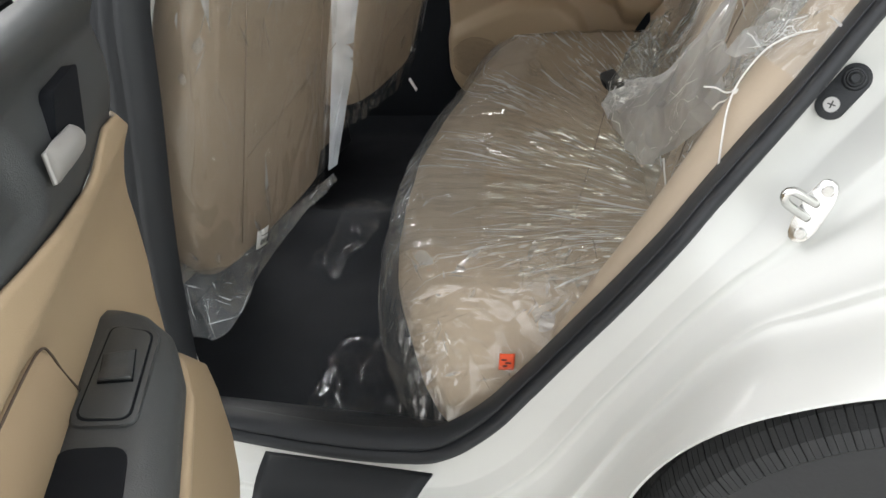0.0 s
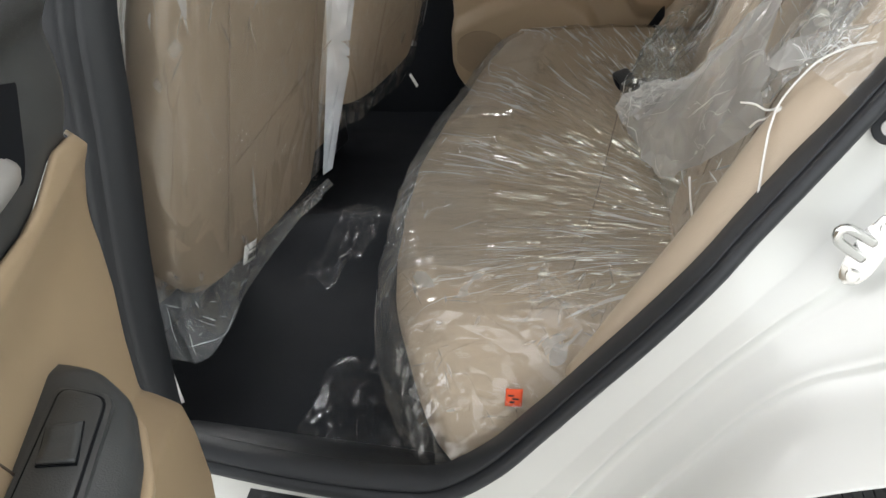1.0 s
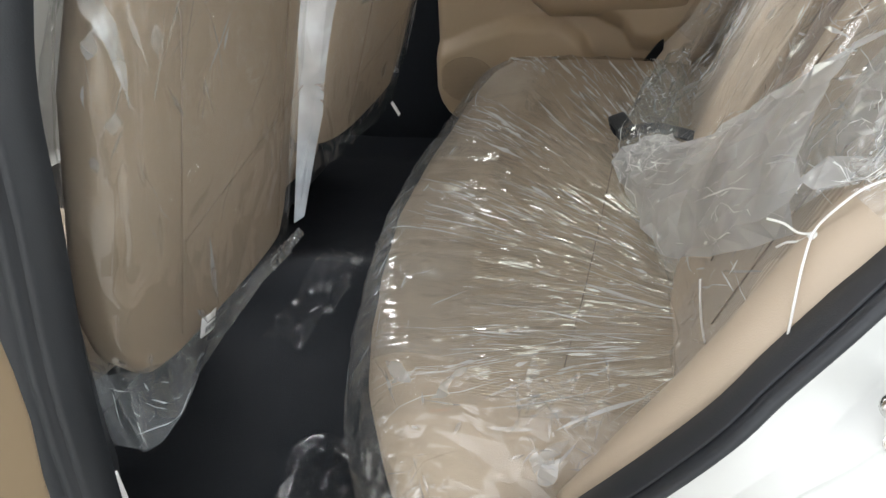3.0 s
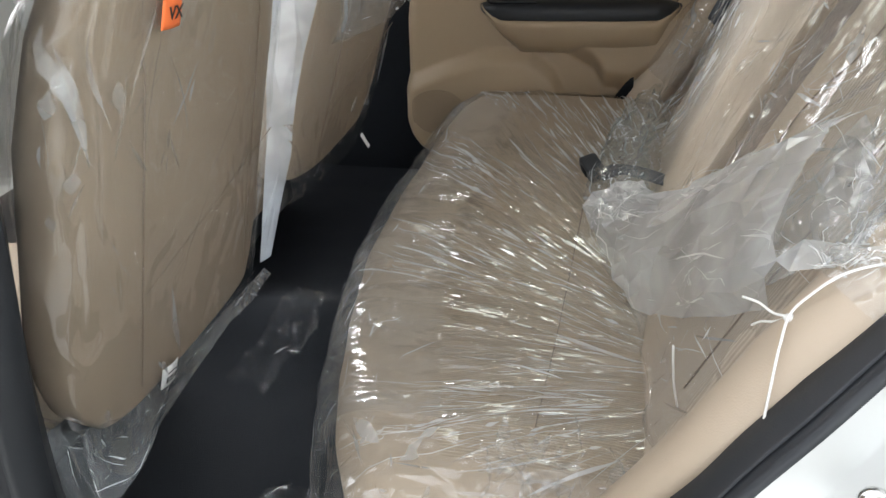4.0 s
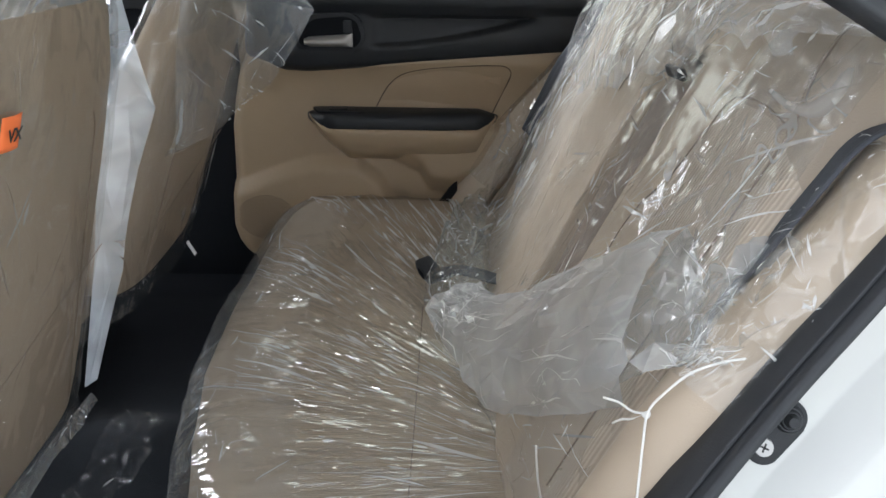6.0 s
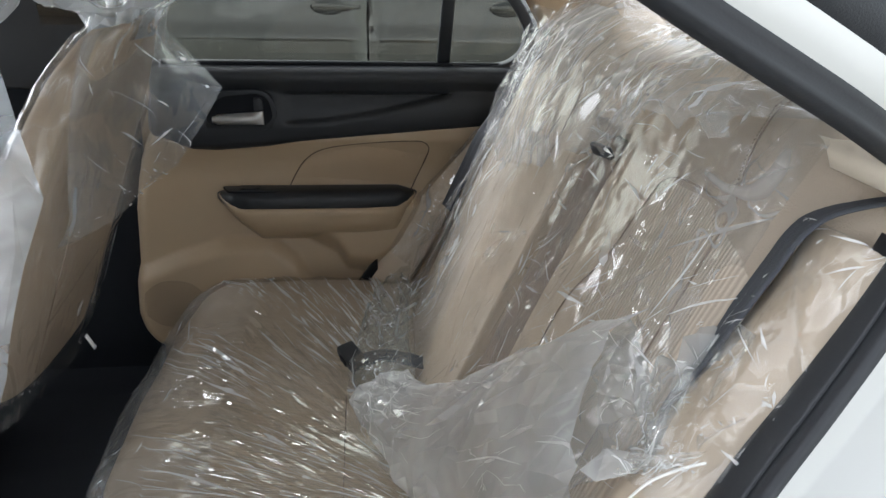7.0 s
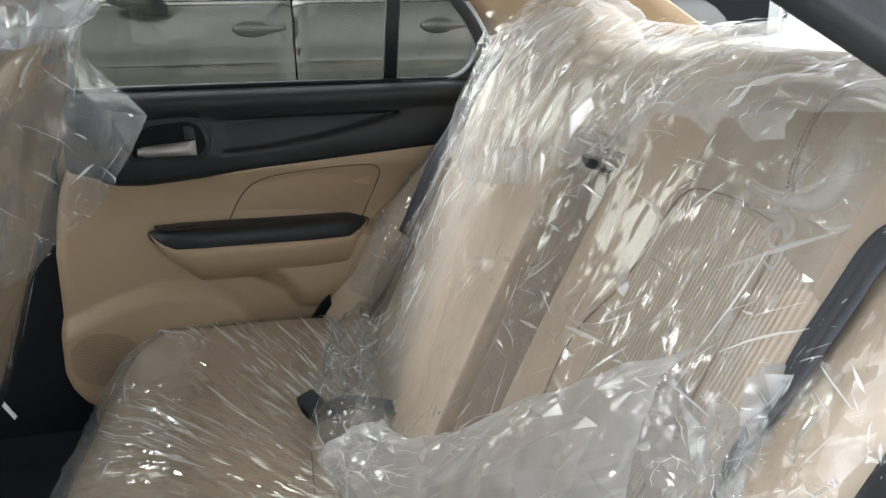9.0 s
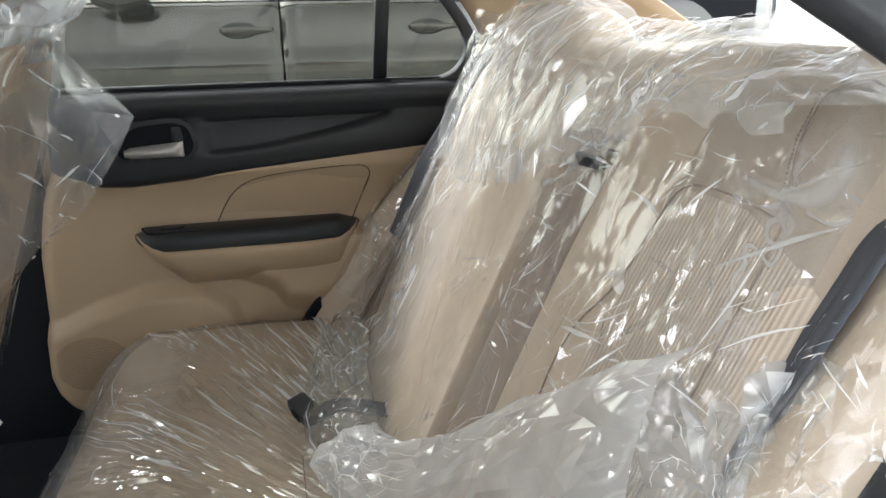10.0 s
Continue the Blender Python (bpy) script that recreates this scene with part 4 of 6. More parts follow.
    if near:
        slab("groove", rounded([(0.064, 0.032), (0.183, 0.0245), (0.196, 0.066), (0.088, 0.070)], 0.012), lambda u, w, z: place(u, z, 0.8166 + w), 0.0008, DARK, arm, "fine joint round the switch panel", bevel=0)
        slab("switch_panel", rounded([(0.066, 0.034), (0.181, 0.0265), (0.194, 0.064), (0.089, 0.068)], 0.011), lambda u, w, z: place(u, z, 0.8168 + w), 0.0014, GREY_TRIM, arm, bevel=0.0006)
    sq = [(0.109, 0.034), (0.145, 0.036), (0.151, 0.061), (0.112, 0.058)] if near else [(0.045, 0.022), (0.085, 0.022), (0.085, 0.045), (0.045, 0.045)]
    cu, cw = (0.129, 0.047) if near else (0.065, 0.034)
    up = 0.8184 if near else 0.8155
    slab("switch_gap", [(cu + (a - cu) * 1.06, cw + (b - cw) * 1.08) for a, b in sq], lambda u, w, z: place(u, z, up + w), 0.0008, DARK, arm, bevel=0)
    g = []
    for f in np.linspace(0, 1, 14):
        lift = 0.0022 * abs(2 * f - 0.9) ** 1.3 if f > 0.45 else 0.0012 * abs(2 * f - 0.9)
        a, b = np.array(sq[0]) * (1 - f) + np.array(sq[1]) * f, np.array(sq[3]) * (1 - f) + np.array(sq[2]) * f
        g.append([place(float(a[0] * (1 - k) + b[0] * k), float(a[1] * (1 - k) + b[1] * k), up + 0.001 + lift) for k in np.linspace(0, 1, 5)])
    sheet("window_switch", np.array(g), shade, arm, "small window lift rocker switch", thick=0.002)
    # pocket not hollowed; its dark depth is painted by a black slab
    slab("pull_pocket", rounded([(0.205, 0.010), (0.325, 0.010), (0.318, 0.046), (0.212, 0.046)], 0.010) if not near else rounded([(0.208, 0.019), (0.36, 0.018), (0.36, 0.076), (0.221, 0.068)], 0.014), lambda u, w, z: place(u, z, 0.8135 + w), 0.0025, DARK, arm, "flat black slab drawn for the shade in the pull pocket", bevel=0)
    g = []
    for s in np.linspace(0, 1, 60):
        u = -0.004 + 0.416 * s
        aw = float(arm_w(u)) + 0.003
        fall = max(0.0, min(1.0, min((u + 0.008) / 0.09, (0.42 - u) / 0.05)))
        zc = 0.812 - 0.036 * min(1.0, 0.25 + min((u + 0.008) / 0.05, (0.415 - u) / 0.04) * 0.75)
        g.append([place(u, aw * a, zc - dz * fall) for a, dz in ((0.8, -0.002), (0.985, -0.002), (1.0, 0.003), (0.98, 0.012), (0.90, 0.03), (0.70, 0.05), (0.2, 0.075), (-0.1, 0.08))])
    sheet("pull_cup", np.array(g), TAN, parent, "tan lower part of the armrest", thick=0.003)
    # speaker
    if near:
        return upper
    sc = (-0.115, 0.555)
    bm = bmesh.new()
    pts = [(sc[0] + 0.074 * math.cos(a), sc[1] + 0.060 * math.sin(a)) for a in np.linspace(0, 2 * math.pi, 48, endpoint=False)]
    grille = slab("speaker_grille", pts, lambda u, w, z: place(u, float(tan_relief(u, z, near)) + w - 0.004, z), 0.0075, TAN_DARK, parent, "round perforated speaker grille", bevel=0.002)
    bm = bmesh.new()
    for iu in range(-22, 23):
        for iz in range(-18, 19):
            u, z = sc[0] + iu * 0.0034 + (0.0017 if iz % 2 else 0), sc[1] + iz * 0.0032
            if ((u - sc[0]) / 0.070) ** 2 + ((z - sc[1]) / 0.056) ** 2 < 1:
                w = float(tan_relief(u, z, near)) + 0.0042
                bm.faces.new([bm.verts.new(place(u + 0.0011 * math.cos(a), w, z + 0.0011 * math.sin(a))) for a in np.linspace(0, 2 * math.pi, 6, endpoint=False)])
    tagged(part("grille_hole", bm, JOINT, grille, "small dark holes"), kind="stuff")
    return upper


far_door = thing("rear_door", "closed rear door with tan panel and dark upper trim", "car door", at=(0.15, 1.33, 0.6))
door_trim(far_door, far_place, False)
# window frame, divider and panes of the far door
sweep("sill_strip", [(-0.30, 1.30, 1.072), (0.2, 1.30, 1.072), (0.60, 1.302, 1.070)], rounded([(-0.014, -0.008), (0.014, -0.008), (0.014, 0.008), (-0.014, 0.008)], 0.005, 3), DARK, far_door, "black rubber window strip")
sweep("window_divider", [(0.470, 1.305, 1.06), (0.478, 1.285, 1.20), (0.482, 1.24, 1.36)], rounded([(-0.004, -0.013), (0.010, -0.013), (0.010, 0.013), (-0.004, 0.013)], 0.003, 3), BLACK, far_door, "black window divider bar", up=(1, 0, 0))
qframe = smooth_curve([(0.49, 1.298, 1.066), (0.57, 1.298, 1.064), (0.612, 1.298, 1.074), (0.640, 1.297, 1.100), (0.650, 1.295, 1.138), (0.632, 1.288, 1.178), (0.595, 1.275, 1.225), (0.53, 1.255, 1.30), (0.47, 1.24, 1.36)], 50)
sweep("window_frame", qframe, rounded([(-0.010, -0.012), (0.012, -0.012), (0.012, 0.012), (-0.010, 0.012)], 0.004, 3), RUBBER, far_door, "black rubber window frame", up=(0, 1, 0.2))
sweep("frame_top", smooth_curve([(-0.32, 1.235, 1.37), (0.1, 1.235, 1.385), (0.35, 1.238, 1.375), (0.52, 1.25, 1.315)], 20), rounded([(-0.012, -0.015), (0.012, -0.015), (0.012, 0.015), (-0.012, 0.015)], 0.004, 3), RUBBER, far_door)
for nm, pts in (("window_pane", [(-0.32, 1.055), (0.468, 1.055), (0.478, 1.20), (0.482, 1.36), (-0.32, 1.36)]),
                ("quarter_pane", [(0.480, 1.055), (0.60, 1.062), (0.642, 1.095), (0.652, 1.14), (0.63, 1.185), (0.52, 1.31), (0.49, 1.34)])):
    ob = slab(nm, pts, lambda u, w, z: Vector((u, 1.322 + w - 0.25 * (max(z, 1.06) - 1.06), z)), 0.004, GLASS, far_door, "tinted window glass", bevel=0)
    ob.visible_shadow = False

near_door = thing("rear_door", "open rear door with tan panel, dark upper trim and armrest", "car door", at=(DOOR_T.x, DOOR_T.y, 0.6))
door_trim(near_door, near_place, True)
slab("door_shell", [(-0.175, 0.40), (0.28, 0.40), (0.50, 0.78), (0.60, 1.045), (-0.06, 1.045), (-0.16, 0.84)], lambda u, w, z: near_place(u, -0.10 + w, z), 0.085, WHITE, near_door, "white painted door shell", bevel=0.01)
sweep("window_strip", [near_place(-0.06, 0.01, 1.075), near_place(0.58, 0.01, 1.075)], rounded([(-0.014, -0.008), (0.014, -0.008), (0.014, 0.008), (-0.014, 0.008)], 0.005, 3), BLACK, near_door)
sweep("window_frame", [near_place(-0.075, -0.01, 1.05), near_place(-0.01, -0.04, 1.20), near_place(0.06, -0.08, 1.36)], rounded([(-0.015, -0.015), (0.015, -0.015), (0.015, 0.015), (-0.015, 0.015)], 0.005, 3), BLACK, near_door, "black window frame", up=(0.3, 1, 0))
# far pillar between roof and shelf
rows = []
for s in np.linspace(0, 1, 20):
    a = np.array(smooth_curve([(0.655, 1.300, 1.05), (0.668, 1.296, 1.14), (0.645, 1.285, 1.19), (0.60, 1.268, 1.25), (0.52, 1.245, 1.36)], 20)[int(round(s * 19))])
    b = np.array([1.12, 1.20, 1.135]) * (1 - s) + np.array([0.74, 1.16, 1.36]) * s
    rows.append([a * (1 - f) + b * f + np.array([0, 0.02 * math.sin(math.pi * f), 0]) for f in np.linspace(0, 1, 12)])
ob = sheet("wall_pillar_trim", np.array(rows), TAN, thick=0.01)
tagged(ob, "tan pillar trim beside the rear window", "pillar trim", kind="structure")


# ---- rear seat ----
rear_seat = thing("rear_seat", "beige fabric rear bench seat wrapped in clear plastic", "car seat", at=(0.25, 0.68, 0.35))
FRONT_X = [(0.05, 0.17), (0.08, 0.13), (0.12, 0.085), (0.17, 0.045), (0.25, 0.0), (0.37, -0.045), (0.51, -0.085), (0.69, -0.115), (0.90, -0.115), (1.10, -0.105), (1.22, -0.085), (1.29, -0.04), (1.31, 0.0)]


def cushion_grid(nu, nv):
    """The bench cushion, from the foot of its front face over the top to the back, near end to far end."""
    u = np.linspace(0, 1, nu)[:, None]
    v = np.linspace(0, 1, nv)[None, :]
    ends = 0.5 - 0.5 * np.cos(np.pi * v)
    y0 = 0.06 + 1.245 * (0.35 * ends + 0.65 * v) + 0 * u
    fx = lerp_table(y0, FRONT_X)
    fx = fx - 0.004 * np.sin(y0 * 9)
    crown = lerp_table(y0, [(0.05, 0.565), (0.15, 0.585), (0.30, 0.568), (0.45, 0.552), (0.64, 0.552), (0.80, 0.558), (1.0, 0.572), (1.15, 0.60), (1.25, 0.612), (1.31, 0.60)])
    # front face for u < 0.32, then the top
    k = u / 0.32
    ang = np.clip(k, 0, 1) * np.pi / 2
    zf = 0.375 + (crown - 0.375) * np.sin(ang) ** 0.9
    xf = fx + 0.025 * (1 - np.clip(k * 2, 0, 1)) + 0.085 * (1 - np.cos(ang)) ** 1.3
    s = np.clip((u - 0.32) / 0.68, 0, 1)
    x = np.where(u < 0.32, xf, fx + 0.11 + (0.50 - fx - 0.11) * s)
    z = np.where(u < 0.32, zf, crown + 0.012 * np.sin(np.pi * s) - 0.02 * s)
    drop = lerp_table(y0, [(0.06, 0.185), (0.075, 0.14), (0.10, 0.09), (0.13, 0.05), (0.17, 0.02), (0.22, 0.005), (0.26, 0.0)])
    z = np.maximum(z - drop, 0.372)
    e2 = np.clip(1.305 - y0, 0, 0.06)
    z = z - (0.06 - np.sqrt(np.maximum(0.0036 - (0.06 - e2) ** 2, 0))) * 0.8
    return np.stack([x, y0, z], 2)


def up_normals(g):
    n = normals(g)
    flip = np.sign(n[:, :, 2:3].mean())
    return n * (flip if flip else 1)


cg = cushion_grid(120, 200)
jn = int(np.argmin(np.abs(cg[-1, :, 1] - 0.20)))
kf = 46
sheet("cushion", cg[kf:, jn:], SEAT_RIB, rear_seat, "ribbed beige fabric top of the bench cushion")
sheet("cushion_front", cg[:kf + 1, jn:], SEAT, rear_seat, "plain beige front of the cushion")
sheet("cushion_end", cg[:, :jn + 1], SEAT, rear_seat, "plain beige end of the cushion")
sheet("cushion_side", np.array([cg[:, 0], np.stack([cg[:, 0, 0], cg[:, 0, 1] + 0.01, np.minimum(cg[:, 0, 2], 0.345)], 1)]), SEAT, rear_seat, "plain beige cushion side")
nn = up_normals(cg)


def on_cushion(x, y, lift=0.001):
    j = int(np.argmin(np.abs(cg[-1, :, 1] - y)))
    i = int(np.argmin(np.abs(cg[40:, j, 0] - x))) + 40
    return cg[i, j] + nn[i, j] * lift


for y0, y1, xa in ((0.26, 0.84, 0.267),):
    sweep("seam", smooth_curve([on_cushion(xa, y, 0.0008) * np.array([0, 1, 1]) + np.array([xa, 0, 0]) for y in np.linspace(y0, y1, 12)], 60), ring(0.0008, 6), STITCH, rear_seat, "dark stitched seam")


def back_x(z, y=0.6):
    return 0.487 + 0.45 * (z - 0.78)


def backrest_grid(nu, nv, recess=0.0):
    """The backrest, foot to top, near end to far end; recess: how deep the niche of the centre armrest is."""
    u = np.linspace(0, 1, nu)[:, None]
    v = np.linspace(0, 1, nv)[None, :]
    y = 0.17 + 1.09 * v + 0 * u
    top = lerp_table(y, [(0.17, 1.08), (0.22, 1.14), (0.30, 1.168), (0.50, 1.165), (0.56, 1.15), (0.66, 1.145), (0.80, 1.15), (0.86, 1.19), (0.93, 1.205), (1.05, 1.205), (1.11, 1.19), (1.16, 1.12), (1.26, 1.08)])
    s = np.clip(u / 0.86, 0, 1)
    z = 0.52 + (top - 0.52) * s
    x = back_x(z)
    lean = 0.09 * (z - 0.93)
    bulge = 0.034 * np.exp(-((y - 0.36) / 0.17) ** 6) + 0.030 * np.exp(-((y - 0.95) / 0.19) ** 6) + 0.016 * np.exp(-((y - 0.62) / 0.10) ** 4)
    hollow = np.exp(-((y - 0.30 + lean) / 0.085) ** 4) + np.exp(-((y - 0.99) / 0.09) ** 4)
    x = x - (bulge - 0.012 * hollow) * np.sin(np.pi * np.clip(s, 0, 1)) ** 0.5 + 0.012
    niche = np.clip((y - 0.540) / 0.006, 0, 1) * np.clip((0.704 - y) / 0.006, 0, 1) * np.clip((1.075 - z) / 0.012, 0, 1)
    x = x + recess * niche
    k = np.clip((u - 0.86) / 0.14, 0, 1)
    r = 0.05
    x = x + np.where(u > 0.86, r * (1 - np.cos(k * np.pi)), 0)
    z = z + np.where(u > 0.86, r * 0.6 * np.sin(k * np.pi) - 0.03 * k, 0)
    edge = np.clip(1 - (y - 0.17) / 0.06, 0, 1) ** 2 + np.clip(1 - (1.26 - y) / 0.06, 0, 1) ** 2
    x = x + 0.06 * edge
    return np.stack([x, y, z], 2)


bg = backrest_grid(110, 220, 0.045)
flat_back = backrest_grid(110, 220)
cuts = [int(np.argmin(np.abs(bg[0, :, 1] - y))) for y in (0.17, 0.40, 0.87, 1.13, 1.26)]
kt = 80
for k, (a, b) in enumerate(zip(cuts, cuts[1:])):
    if k % 2 == 0:
        sheet("backrest_panel", bg[:kt, a:b + 1], SEAT_RIB_X, rear_seat, "ribbed beige backrest panel")
        sheet("headrest_panel", bg[kt - 1:, a:b + 1], SEAT_TOP, rear_seat, "plain beige top of the backrest")
    else:
        sheet("backrest_panel", bg[:, a:b + 1], SEAT, rear_seat, "plain beige backrest panel")


def on_back(y, z, lift=0.002):
    j = int(np.argmin(np.abs(bg[0, :, 1] - y)))
    i = int(np.argmin(np.abs(flat_back[:94, j, 2] - z)))
    p = flat_back[i, j] + np.array([-0.91, 0, 0.41]) * lift
    return np.array([p[0] + 0.45 * (z - flat_back[i, j, 2]), p[1] + y - flat_back[i, j, 1], p[2] + z - flat_back[i, j, 2]])


def seam(points, radius=0.0010):
    """A dark stitched seam over the backrest through (y, z) points."""
    p = smooth_curve([(0, y, z) for y, z in points], 48)
    sweep("seam", np.array([on_back(q[1], q[2], 0.0012) for q in p]), ring(radius, 6), STITCH, rear_seat, "dark stitched seam")


for line in ([(0.232, 1.160), (0.262, 1.166), (0.292, 1.152), (0.289, 1.121), (0.280, 1.100), (0.262, 1.07), (0.256, 1.0), (0.255, 0.85), (0.26, 0.66)],
             [(0.385, 0.66), (0.44, 0.88), (0.404, 0.975), (0.396, 1.03), (0.384, 1.066), (0.33, 1.072), (0.268, 1.068)],
             [(0.785, 0.98), (0.785, 1.05), (0.80, 1.10), (0.846, 1.13), (0.82, 1.17)]):
    seam(line)
for k in range(26):
    z = 1.075 + 0.0032 * k
    y = float(np.interp(z, [1.07, 1.10, 1.121, 1.152, 1.16], [0.266, 0.285, 0.294, 0.298, 0.290]))
    sweep("stitch", [on_back(y, z, 0.0015), on_back(y, z + 0.0018, 0.0015)], ring(0.0007, 6), STITCH, rear_seat)
# folded centre armrest in its niche, with rounded edges
rows = []
for z in np.linspace(0.60, 1.066, 40):
    row = []
    for f in np.linspace(-1, 1, 25):
        drop = 0.020 * (abs(f) ** 8) + 0.022 * max(0.0, (z - 1.046) / 0.02) ** 2
        row.append(on_back(0.622 + 0.0765 * f, z, -0.016 + 0.005 * (1 - f * f) - drop))
    rows.append(row)
sheet("centre_armrest", np.array(rows), SEAT_DARK, rear_seat, "folded brown centre armrest, darkened for the shade of its niche", thick=0.02)
# black wedge put in for the shade of this gap
slab("gap_shade", [(0.288, 0.600), (0.332, 0.596), (0.330, 0.662)], lambda u, w, z: Vector((u, 1.285 - w, z)), 0.012, DARK, rear_seat, "black slab for the shade in the gap between cushion and bolster", bevel=0)
# side bolster beside the door opening
bol = smooth_curve([(0.30, 0.085, 0.545), (0.36, 0.09, 0.62), (0.435, 0.105, 0.725), (0.505, 0.135, 0.825), (0.565, 0.158, 0.90), (0.62, 0.168, 0.97), (0.68, 0.18, 1.06)], 50)
sweep("side_bolster", bol, ring(0.034, 18, 0.040), BOLSTER, rear_seat, "smooth tan side bolster", up=(0, 1, 0), scale=lerp_table(np.linspace(0, 1, 50), [(0, 0.55), (0.15, 0.85), (0.6, 1.0), (1, 1.1)]))
bol = smooth_curve([(0.30, 1.30, 0.52), (0.345, 1.30, 0.585), (0.395, 1.298, 0.66), (0.445, 1.288, 0.735), (0.512, 1.262, 0.828), (0.570, 1.240, 0.902), (0.625, 1.230, 0.972), (0.685, 1.222, 1.062)], 50)
sweep("side_bolster", bol, ring(0.046, 20, 0.046), SEAT, rear_seat, up=(0, 1, 0))

# ---- front seats ----
def seat_section(wd, th, n=48, p=3.2):
    out = []
    for i in range(n):
        a = 2 * math.pi * i / n
        c, s = math.cos(a), math.sin(a)
        out.append((wd * math.copysign(abs(c) ** (2 / p), c), th * math.copysign(abs(s) ** (2 / p), s)))
    return np.array(out)


HALF = [(0.55, 0.195), (0.59, 0.222), (0.65, 0.235), (0.80, 0.235), (0.95, 0.235), (1.05, 0.22), (1.12, 0.185), (1.165, 0.135), (1.18, 0.07)]
THICK = [(0.55, 0.035), (0.60, 0.055), (0.70, 0.065), (0.95, 0.055), (1.10, 0.042), (1.165, 0.03), (1.18, 0.015)]


def front_back_x(z, far=False):
    return -0.225 + 0.36 * (z - 0.64) if far else -0.400 + 0.28 * z


def seatback_grid(yc, nz, n, grow=0.0, z0=0.55, z1=1.18):
    far = yc > 0.68
    z0 = 0.615 if far else z0
    rows = []
    for z in np.linspace(z0, z1, nz):
        foot = 0.07 if far else 0.0
        hw, th = float(lerp_table(z - foot * max(0.0, 1 - (z - z0) / 0.2), HALF)), float(lerp_table(z, THICK))
        sec = seat_section(hw + grow, th + grow, n)
        rows.append([(front_back_x(z, far) - th + b, yc + a, z) for a, b in sec])
    return np.array(rows)


def front_seat(yc, name_group):
    far = yc > 0.68
    hx = -0.065 if far else -0.095
    th = thing("front_seat", "beige fabric front seat wrapped in clear plastic", "car seat", name_group, at=(-0.35, yc, 0.35))
    g = seatback_grid(yc, 50, 64)
    top = g[-1].mean(0)
    g = np.concatenate([g, np.broadcast_to(top, (1,) + g[-1].shape)], 0)
    sheet("backrest", g, FRONT_SEAT_SHADED, th, "plain beige seat back", wrap=True)
    for dy in (-0.135, 0.135):
        line = [(front_back_x(z, far) + 0.0005 - 0.004 * (z > 1.0), yc + dy + 0.03 * (z - 0.8) * (1 if dy < 0 else -1) , z) for z in np.linspace(0.64 if far else 0.58, 1.08, 30)]
        sweep("seam", line, ring(0.0009, 6), STITCH, th)
    line = [(front_back_x(z, far) + 0.0006, yc + y, z) for y, z in zip(np.linspace(-0.13, 0.20, 20), np.linspace(0.72, 0.80, 20))]
    sweep("seam", line, ring(0.0006, 6), STITCH, th)
    rows = []
    for z, g1 in ((0.44, 0.20), (0.45, 0.225), (0.50, 0.24), (0.53, 0.235), (0.55, 0.20)):
        sec = seat_section(g1, 0.22 + (g1 - 0.2) * 0.5, 40)
        rows.append([(-0.66 + b, yc + a, z) for a, b in sec])
    rows.append([(-0.66, yc, 0.555)] * 40)
    rows.insert(0, [(-0.66, yc, 0.438)] * 40)
    sheet("cushion", np.array(rows), FRONT_SEAT_SHADED, th, wrap=True)
    box("seat_frame", (-0.86, yc - 0.19, 0.37), (-0.46, yc + 0.19, 0.435), BLACK, th, "black steel seat frame")
    for dy in (-0.2, 0.2):
        box("seat_rail", (-0.85, yc + dy - 0.02, 0.335), (-0.50, yc + dy + 0.02, 0.37), BLACK, th, bevel=0.003)
    rows = []
    for z, w, t in ((1.225, 0.07, 0.03), (1.23, 0.105, 0.05), (1.28, 0.125, 0.058), (1.34, 0.12, 0.055), (1.38, 0.10, 0.045), (1.40, 0.06, 0.025)):
        rows.append([(hx + 0.1 * (z - 1.2) + b, yc + a, z) for a, b in seat_section(w, t, 32, 3)])
    rows.insert(0, [(hx + 0.005, yc, 1.224)] * 32)
    rows.append([(hx + 0.025, yc, 1.402)] * 32)
    sheet("headrest", np.array(rows), SEAT_DARK, th, "brown vinyl headrest", wrap=True)
    for dy in (-0.045, 0.045):
        sweep("headrest_post", [(hx - 0.01, yc + dy, 1.15), (hx + 0.003, yc + dy, 1.25)], ring(0.007, 10), CHROME, th, "chrome headrest post", up=(0, 1, 0))
    return th


front_seat(0.375, "front seats")
front_seat(0.955, "front seats")

# ---- clear plastic ----
fg = cushion_grid(260, 420)
fn = up_normals(fg)
U, V = np.meshgrid(np.linspace(0, 1, 260), np.linspace(0, 1, 420), indexing="ij")
X, Y = fg[:, :, 0], fg[:, :, 1]
along = np.hypot(X - 0.60, Y - 0.40)
across = 0.55 * np.arctan2(Y - 0.40, 0.60 - X)
amount = np.clip(0.75 + 1.2 * pn(X * 5, Y * 4, 19), 0.25, 1.2) * lerp_table(Y, [(0.0, 1.0), (0.8, 1.0), (1.0, 1.4), (1.3, 1.5)]) * np.interp(U, [0.0, 0.3, 0.46], [0.2, 0.35, 1.0])
d = amount * (0.0050 * ridges(along * 2.0, across * 11, 1, 6) + 0.0020 * ridges(along * 4, across * 26, 2, 5) + 0.0016 * crumple(along * 3, across * 9, 4)) + 0.004 * pn(along * 2, across * 6, 3)
loose = np.clip(1 - U / 0.30, 0, 1)
d = d + 0.004 + loose ** 1.2 * (0.046 + 0.012 * pn(Y * 4, U * 3, 5)) + 0.002 * loose * ridges(U * 2, Y * 5, 6, 2)
near_end = np.clip(1 - (Y - 0.06) / 0.24, 0, 1)
d = d + near_end * (0.008 + 0.010 * pn(X * 5 + Y * 3, Y * 6 - X * 3, 8))
